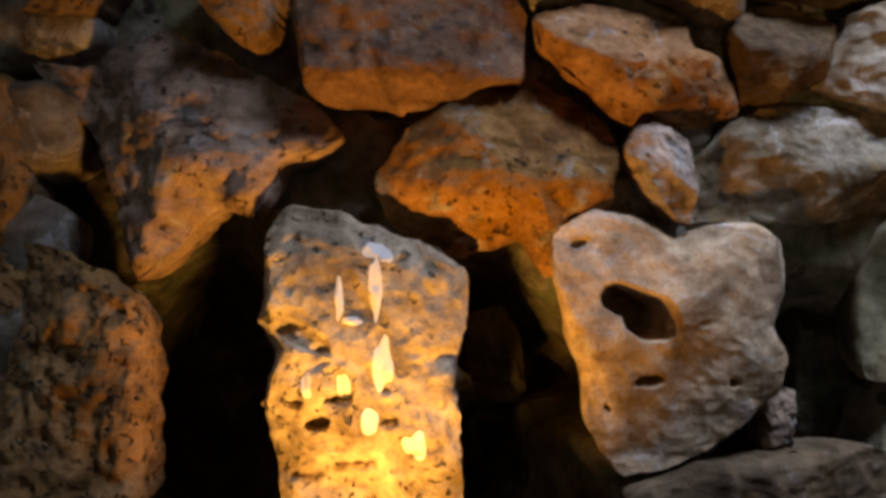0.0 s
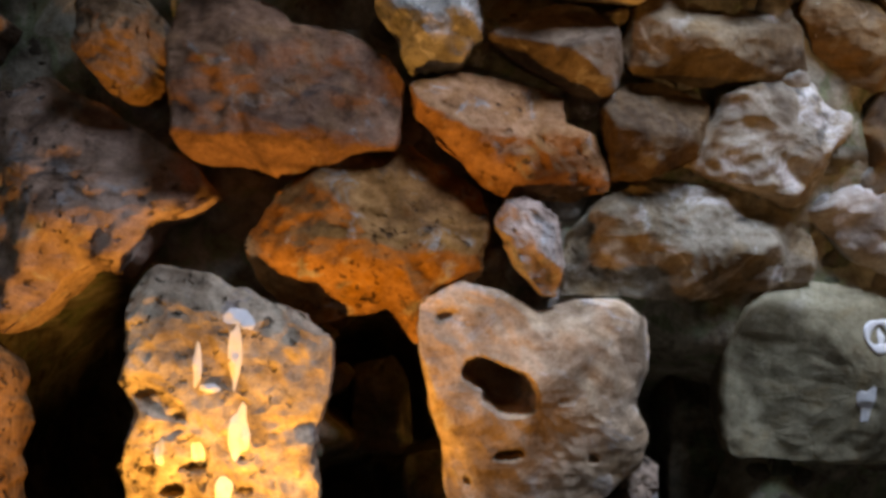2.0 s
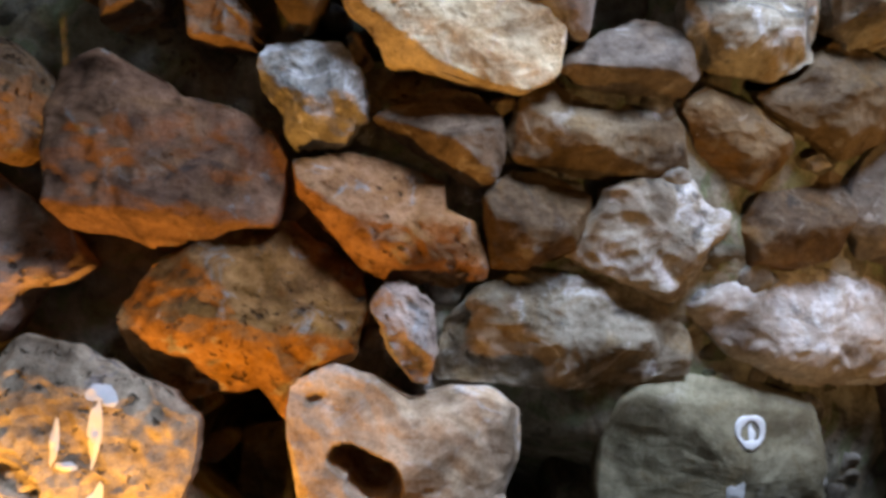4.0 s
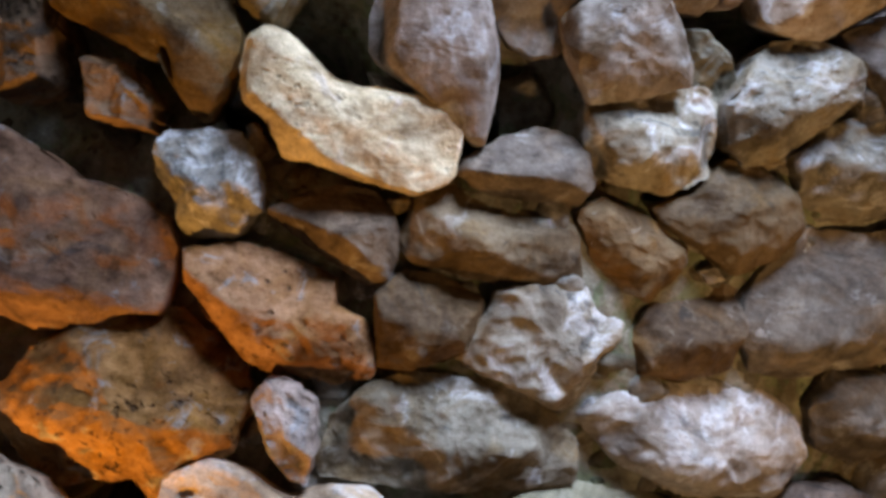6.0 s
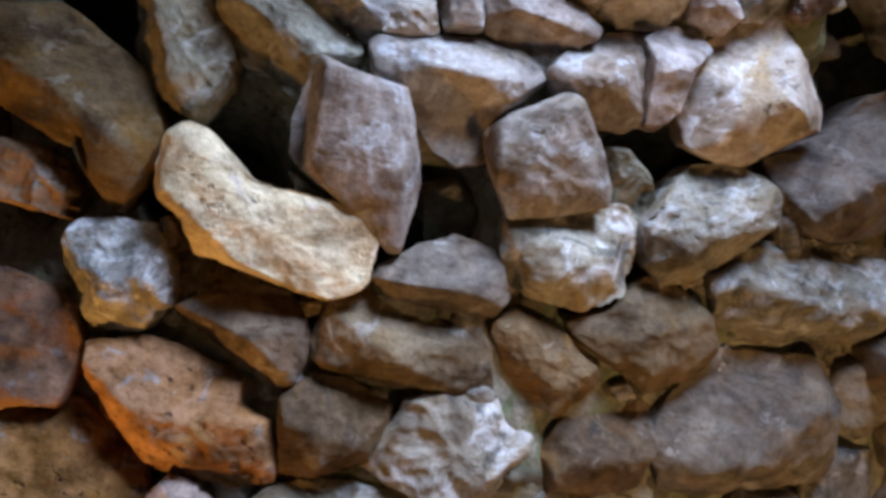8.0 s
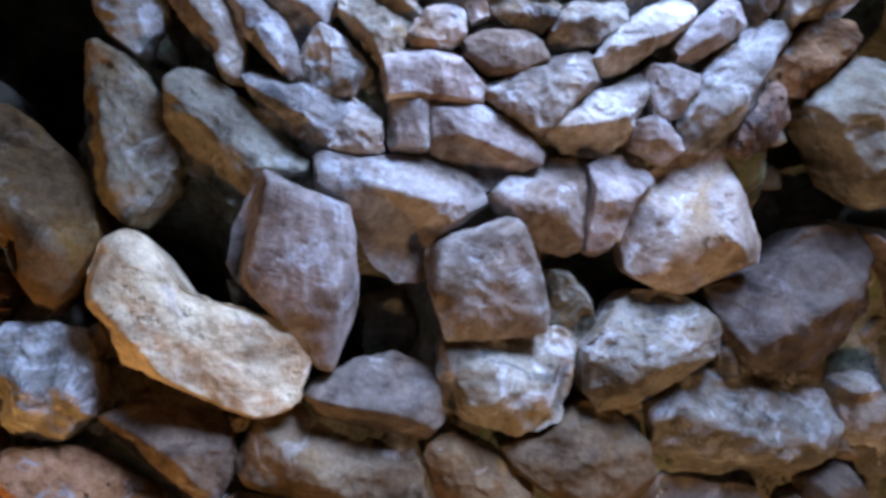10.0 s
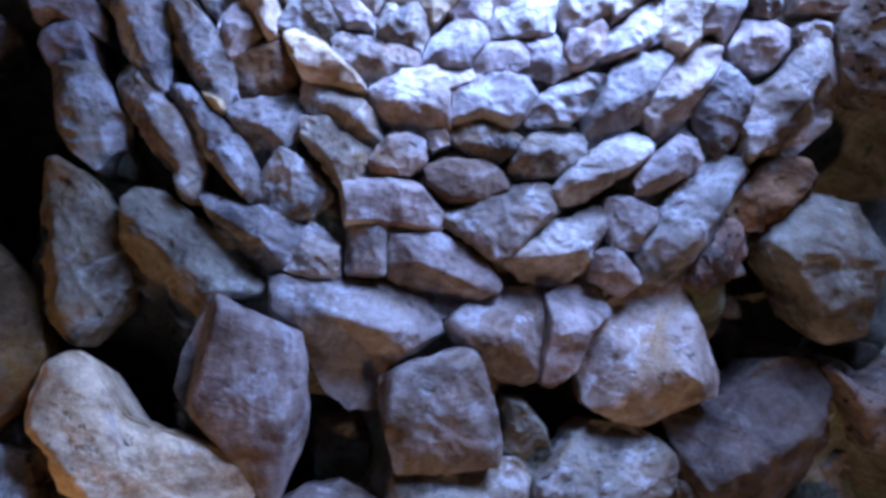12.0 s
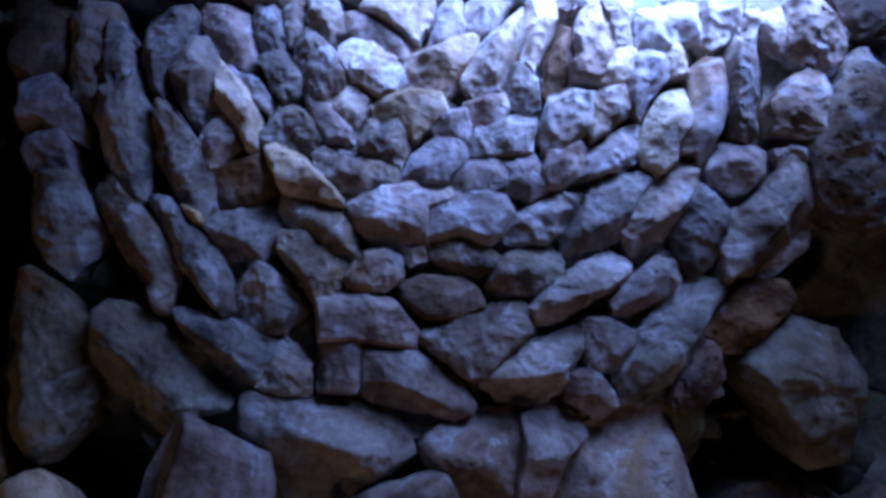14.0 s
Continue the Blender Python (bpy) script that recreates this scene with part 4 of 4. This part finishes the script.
hole = stone(0.588, 1.518, "peach", 0.01, 0.06, [(-21.1, 18.9), (-13.9, 22.4), (-6.7, 20.9), (0.4, 16.8), (7.9, 19.6), (15.2, 20), (20.4, 16.2), (21.1, 6.9), (18.4, 0.7), (21, -4.5), (19.8, -10.7), (14.9, -14.8), (7, -21.7), (-1.5, -25.3), (-8.9, -26), (-13, -20.9), (-16.4, -14.9), (-16.4, -9.9), (-18.7, -0.6), (-21.4, 9.7)], flats=[(90, 1.6, 1.02), (270, 1.2, 0.97)], dents=[(-0.096, 0.061, 0.036, 0.026, -0.2, 0.15), (-0.051, 0.030, 0.047, 0.038, -0.35, 0.2), (-0.049, -0.082, 0.026, 0.008, 0.1, 0.05), (0.105, -0.089, 0.008, 0.008, 0, 0.03), (-0.121, -0.132, 0.006, 0.006, 0, 0.02), (-0.168, 0.161, 0.015, 0.008, 0.4, 0.012)], n=230, rings=64)
wax = stone(0.035, 1.471, "streaked", 0, 0.05, [(-17.5, 23.8), (-13.1, 30.7), (-3.5, 29), (2.8, 25.6), (13.2, 21.6), (19.2, 17.2), (19.1, 6.9), (16.3, 0.8), (17, -7.3), (17.4, -20.1), (16.9, -30.6), (-15.2, -29.5), (-16.5, -14.3), (-17.7, -6.2), (-15.7, 4), (-19.2, 9.2), (-17.6, 14.3)], flats=[(90, 0.9, 0.97), (270, 1.5, 1.05)], dents=[(-0.079, -0.092, 0.023, 0.011, 0.1, 0.03), (-0.119, -0.054, 0.017, 0.008, 0, 0.02), (-0.034, -0.049, 0.027, 0.008, 0.1, 0.02), (0.050, -0.091, 0.018, 0.008, 0, 0.015), (-0.020, -0.166, 0.043, 0.009, 0.1, 0.02), (-0.103, 0.064, 0.060, 0.021, -0.5, 0.014), (0.098, -0.145, 0.020, 0.008, 0.2, 0.012), (-0.109, -0.186, 0.031, 0.008, 0, 0.015), (-0.040, -0.131, 0.012, 0.006, 0, 0.012), (0.041, -0.037, 0.010, 0.005, 0, 0.01), (0.122, 0.010, 0.030, 0.008, 0.3, 0.006)], n=190, rings=54)
stone(-0.533, 1.472, "crumbly", 0.02, 0.05, [(-19.9, 29.6), (-3.1, 26.2), (8, 21.2), (17, 15.3), (19.6, 7.8), (20.1, -3.5), (19.8, -22.9), (-11.9, -27)], n=150, rings=40)
stone(-0.321, 1.936, "rusty", 0, 0.07, [(-36.1, 19.8), (-22.4, 16.1), (-14.6, 18.8), (-4.4, 21.5), (3, 17.7), (13.8, 11.7), (22.7, 6.1), (28.1, 2.3), (32.1, -3.6), (28.8, -6.6), (21.2, -8.3), (18.9, -13.5), (14.3, -18.1), (7.6, -16.1), (3, -19.1), (-1.5, -24.1), (-8.8, -29), (-10.9, -21.2), (-13.9, -9.8), (-19.3, 0.1)], flats=[(60, 0.5, 0.6), (200, 1.2, 0.8)])
stone(0.363, 2.213, "grey", 0.005, 0.06, [(-10.7, 4.7), (-8.6, 8.6), (-3.3, 9.7), (4.3, 9.3), (8.8, 3.2), (9.9, -4.1), (6.3, -9.8), (-0.9, -11), (-4.2, -9.7), (-5.5, -4.7), (-9.7, -0.6)], flats=[(90, 0.6, 0.5), (265, 1.2, 0.8)])
stone(0.200, 2.517, "brown", 0.02, 0.06, [(-20, 13.8), (-1.5, 15.6), (7.4, 8.9), (13.9, 5.1), (19.2, -6.3), (16.1, -15.4), (11.9, -21.4), (8.5, -18.3), (6.1, -9.6), (0.9, -10.3), (-6.4, -6.7), (-16.8, -2.2)], flats=[(40, 0.5, 0.8), (250, 1.2, 0.8)])
stone(0.178, 2.362, "ochre", -0.02, 0.05, [(-7.8, 6.5), (0.5, 5.6), (6.4, -1.9), (6, -7.4), (-0.9, -6.3), (-5.5, -5.6)])
stone(-0.215, 2.208, "ochre", 0, 0.05, [(-6.9, 10.6), (0.5, 11.2), (7.7, 5), (6.4, -10.9), (2.9, -13), (-0.7, -11.2), (-8.9, -2.2)])
stone(0.711, 2.207, "pale_yellow", -0.03, 0.02, [(-3.3, -0.7), (0.6, 0.6), (1.7, -1.5), (-2.1, -3.1)], n=48, rings=12)
stone(1.306, 2.144, "pale", -0.02, 0.02, [(-3.2, -0.6), (0.2, 0.9), (2.6, -1.7), (-1, -3)], n=48, rings=12)
stone(1.555, 2.478, "grey", -0.03, 0.03, [(-3.8, 1), (-2.4, 4.8), (2.1, -1.7), (2.7, -6.6), (-0.3, -6.7)], n=48, rings=12)
stone(0.441, 2.306, "ochre", -0.04, 0.03, [(-4.2, 0.8), (-1.5, 1.6), (1.2, -3.3), (-1.3, -4.6)], n=48, rings=12)
stone(0.503, 2.935, "pale_yellow", 0.01, 0.015, [(-2.8, 2.3), (2, 1), (2.8, -1.1), (0.5, -1.1)], n=48, rings=12)
stone(0.901, 2.958, "pale", -0.01, 0.02, [(-2.7, 0.1), (0.6, 1.6), (1.7, -1.2), (-1.1, -3)], n=48, rings=12)
stone(0.709, 2.213, "ochre", -0.03, 0.02, [(-3.6, -1), (-0, 0.6), (1.7, -1.5), (-1.9, -3.1)], n=48, rings=12)
stone(1.231, 2.509, "olive", -0.05, 0.03, [(-7.3, 4.3), (-3, 4.9), (1.9, 1.1), (5, -4.4), (4.3, -9), (0.4, -9.3), (-4.2, -6.3)])
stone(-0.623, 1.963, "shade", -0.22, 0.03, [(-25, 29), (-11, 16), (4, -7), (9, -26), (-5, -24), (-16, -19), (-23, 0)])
stone(-0.705, 1.935, "ochre", 0.02, 0.04, [(-8, 21), (4, 15), (8, -7), (6, -18), (-3, -18)])
stone(-0.615, 2.280, "ochre", 0, 0.04, [(-18, 10), (17, 1), (10, -7), (0, -7), (-9, -4)])
stone(1.719, 1.919, "brown", -0.01, 0.06, [(-14, 0), (-11, 9), (2, 10), (12, 3), (15, -8), (0, -11), (-10, -8)])
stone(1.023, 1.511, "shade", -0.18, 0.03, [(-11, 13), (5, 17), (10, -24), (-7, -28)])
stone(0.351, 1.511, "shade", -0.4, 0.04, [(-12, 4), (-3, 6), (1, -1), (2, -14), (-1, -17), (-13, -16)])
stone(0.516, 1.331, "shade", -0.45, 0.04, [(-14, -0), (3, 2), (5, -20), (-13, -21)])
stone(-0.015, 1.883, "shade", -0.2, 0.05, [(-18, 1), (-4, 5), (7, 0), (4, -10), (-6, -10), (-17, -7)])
stone(0.811, 1.367, "ochre", -0.04, 0.03, [(-4, 1), (-1, 5), (3, 4), (3, -6), (-3, -7)])
stone(0.808, 1.215, "brown", 0, 0.05, [(-30, 2), (-17, 7), (-1, 9), (18, 10), (34, -2), (11, -12), (-28, -10)])
stone(1.866, 2.710, "ochre", 0.012, 0.048, [(-14, 3), (-5, 1), (1, 9), (12, 4), (11, -9), (-0, -11)], rough=0.5)
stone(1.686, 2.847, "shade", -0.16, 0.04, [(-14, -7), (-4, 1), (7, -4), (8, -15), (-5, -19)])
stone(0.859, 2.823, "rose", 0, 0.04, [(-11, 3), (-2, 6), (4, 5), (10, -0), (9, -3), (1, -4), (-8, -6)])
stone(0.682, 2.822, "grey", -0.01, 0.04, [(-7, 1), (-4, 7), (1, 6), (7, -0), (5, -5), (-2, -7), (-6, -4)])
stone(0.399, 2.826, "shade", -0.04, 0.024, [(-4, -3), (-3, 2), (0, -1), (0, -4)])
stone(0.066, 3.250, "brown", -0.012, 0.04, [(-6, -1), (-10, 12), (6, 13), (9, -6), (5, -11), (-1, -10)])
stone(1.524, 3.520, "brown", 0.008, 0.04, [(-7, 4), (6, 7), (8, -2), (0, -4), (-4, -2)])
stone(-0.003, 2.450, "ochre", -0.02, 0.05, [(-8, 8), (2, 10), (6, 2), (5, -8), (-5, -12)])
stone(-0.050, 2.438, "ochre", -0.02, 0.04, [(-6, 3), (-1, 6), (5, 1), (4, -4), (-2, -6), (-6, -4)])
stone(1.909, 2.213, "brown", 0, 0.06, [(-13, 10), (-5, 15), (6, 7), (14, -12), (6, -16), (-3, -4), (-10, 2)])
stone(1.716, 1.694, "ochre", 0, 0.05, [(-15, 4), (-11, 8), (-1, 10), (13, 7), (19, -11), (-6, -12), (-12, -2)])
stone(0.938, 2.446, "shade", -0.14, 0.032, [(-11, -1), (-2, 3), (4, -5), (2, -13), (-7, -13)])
stone(1.868, 2.426, "grey", 0, 0.06, [(-9, 5), (-2, 9), (8, 1), (8, -9), (-2, -8)])
stone(0.644, 3.449, "pale", 0.006, 0.04, [(-8, -6), (-8, 5), (4, 7), (9, -2), (1, -5)])
stone(0.764, 3.466, "grey", -0.012, 0.04, [(-5, -5), (-6, 5), (5, 7), (7, -3), (-0, -6)])
stone(0.872, 3.478, "pale", 0, 0.04, [(-5, -6), (-6, 5), (4, 7), (7, -3), (-0, -5)])
stone(0.502, 3.416, "grey", 0.012, 0.04, [(-9, -6), (-9, 5), (5, 7), (10, -3), (1, -7)])
stone(0.985, 3.491, "pale", -0.006, 0.04, [(-6, -5), (-7, 5), (5, 7), (7, -4), (1, -6)])
stone(0.351, 3.412, "grey", 0.006, 0.04, [(-9, -6), (-9, 4), (7, 6), (9, -4)])
stone(0.170, 3.402, "grey", 0, 0.04, [(-11, -5), (-12, 5), (8, 6), (13, -4), (1, -5)])
stone(0.662, 2.406, "grey", -0.06, 0.04, [(-6, 2), (-4, 2), (2, -2), (3, -4), (0, -5), (-3, -4)])

# ---- lime drips on two of the stones ----
tagged(wax, "pale yellow limestone block streaked with white lime drips")
tagged(hole, "peach-coloured limestone block pierced by a round hole")
tagged(mark, "smooth drab limestone block with white lime spots")
on_stone(wax, "drip", [(3.2, 21.0, 2.2, 1.5), (5.2, 19.6, 1.2, 1.2), (3.3, 14.0, 1.1, 6.5), (-3.1, 12.6, 0.8, 3.6), (-1.2, 8.4, 1.8, 0.8), (4, 0.5, 1.7, 4.6), (-9.1, -2.6, 0.9, 2.4), (-2.9, -2.8, 1.2, 2.4), (1.5, -9.0, 1.6, 2.6), (9.3, -13.5, 2.0, 2.4)], "white lime drip")
on_stone(mark, "drip", [(0.2, -2.0, 1.6, 2.4), (0.5, -4.8, 0.9, 1.8)], "white lime splash")


def ring(ob, u, v, r, thick):
    co = np.array([p.co for p in ob.data.vertices])
    verts, faces, n = [], [], 36
    for i in range(n):
        a = 6.2832 * i / n
        for k in range(6):
            b = 6.2832 * k / 6
            rr = r * (1 + 0.12 * math.sin(2 * a + 1)) + thick * (1 + 0.4 * math.sin(3 * a)) * math.cos(b)
            pu, pv = u + rr * math.cos(a), v + rr * 1.15 * math.sin(a)
            d = (co[:, 0] - pu) ** 2 + (co[:, 1] - pv) ** 2 + (co[:, 2] < -0.06) * 9
            verts.append((pu, pv, float(co[d.argmin(), 2]) + 0.002 + 0.003 * math.sin(b)))
    for i in range(n):
        for k in range(6):
            j, l = (i + 1) % n, (k + 1) % 6
            faces.append((i * 6 + k, j * 6 + k, j * 6 + l, i * 6 + l))
    tagged(link("drip_ring", verts, faces, SPLASH, ob), "white lime ring")


ring(mark, 0.017, 0.099, 0.023, 0.007)
on_stone(mark, "drip", [(1.9, 9.7, 0.7, 1.3)], "white lime spot")


# ---- rubble packed into the joints, and the courses past the picked-out stones ----
def packing(name, count, seed, x_range, z_range, sizes, sink, kind, skip):
    rng = random.Random(seed)
    verts, faces = [], []
    for _ in range(count):
        x, z = rng.uniform(*x_range), rng.uniform(*z_range)
        if skip(x, z):
            continue
        s = rng.uniform(*sizes)
        corners = rng.randint(5, 8)
        phase, flat, lean = rng.uniform(0, 6.28), rng.uniform(0.55, 0.9), rng.uniform(-0.5, 0.5)
        pts = []
        for k in range(corners):
            a = phase + 6.2832 * (k + rng.uniform(-0.25, 0.25)) / corners
            r = s * rng.uniform(0.8, 1.15)
            c, d = r * math.cos(a), r * flat * math.sin(a)
            pts.append((c * math.cos(lean) - d * math.sin(lean), c * math.sin(lean) + d * math.cos(lean)))
        vs, fs = boulder(pts, s * 0.5, rng.random(), 22, 6)
        u, v, w, at = wall_frame(x, z)
        at = at - w * (core_depth(x, z) - sink)
        first = len(verts)
        verts += [tuple(at + u * a + v * b + w * c) for a, b, c in vs]
        faces += [tuple(first + i for i in f) for f in fs]
    return tagged(link(name, verts, faces, ROCK[kind], wall), kind="stuff")


def courses(name, boxes, seed, kind):
    """Rough courses of face stones where none was picked out."""
    rng = random.Random(seed)
    verts, faces = [], []
    for x0, x1, z0, z1 in boxes:
        z = z0
        while z < z1:
            tall = rng.uniform(0.16, 0.24)
            x = x0
            while x < x1:
                wide = rng.uniform(0.18, 0.36)
                pts = []
                for k in range(8):
                    a = 6.2832 * (k + 0.5) / 8
                    e = 0.47 * rng.uniform(0.85, 1.1)
                    pts.append((wide * e * max(-1, min(1, 1.3 * math.cos(a))), tall * e * max(-1, min(1, 1.3 * math.sin(a)))))
                vs, fs = boulder(pts, 0.06, rng.random(), 36, 10)
                u, v, w, at = wall_frame(x + wide / 2, z + tall / 2)
                at = at - w * 0.03
                first = len(verts)
                verts += [tuple(at + u * a + v * b + w * c) for a, b, c in vs]
                faces += [tuple(first + i for i in f) for f in fs]
                x += wide
            z += tall
    return tagged(link(name, verts, faces, ROCK[kind], wall), kind="stuff")


def in_void(x, z):
    if 1.0 < z < 1.85 and (x < 0.05 or 0.2 < x < 0.45 or 0.75 < x < 1.05):
        return True
    return any((x - a) ** 2 + (z - b) ** 2 < (1.15 * r) ** 2 for a, b, r, d in VOIDS)


# first batch coloured dark for the shade in the joints, second plain grey
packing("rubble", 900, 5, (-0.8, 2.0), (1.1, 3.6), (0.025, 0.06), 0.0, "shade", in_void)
packing("rubble", 500, 9, (0.3, 1.9), (1.5, 3.6), (0.02, 0.05), 0.01, "grey", in_void)
courses("face_stones", [(-1.6, 2.7, 0.05, 1.05), (-1.6, -0.75, 1.05, 2.9), (1.76, 2.7, 1.05, 2.3), (1.95, 2.7, 2.3, 3.4), (-1.6, -0.2, 2.95, 3.66), (-0.2, 2.7, 3.58, 3.62)], 21, "grey")
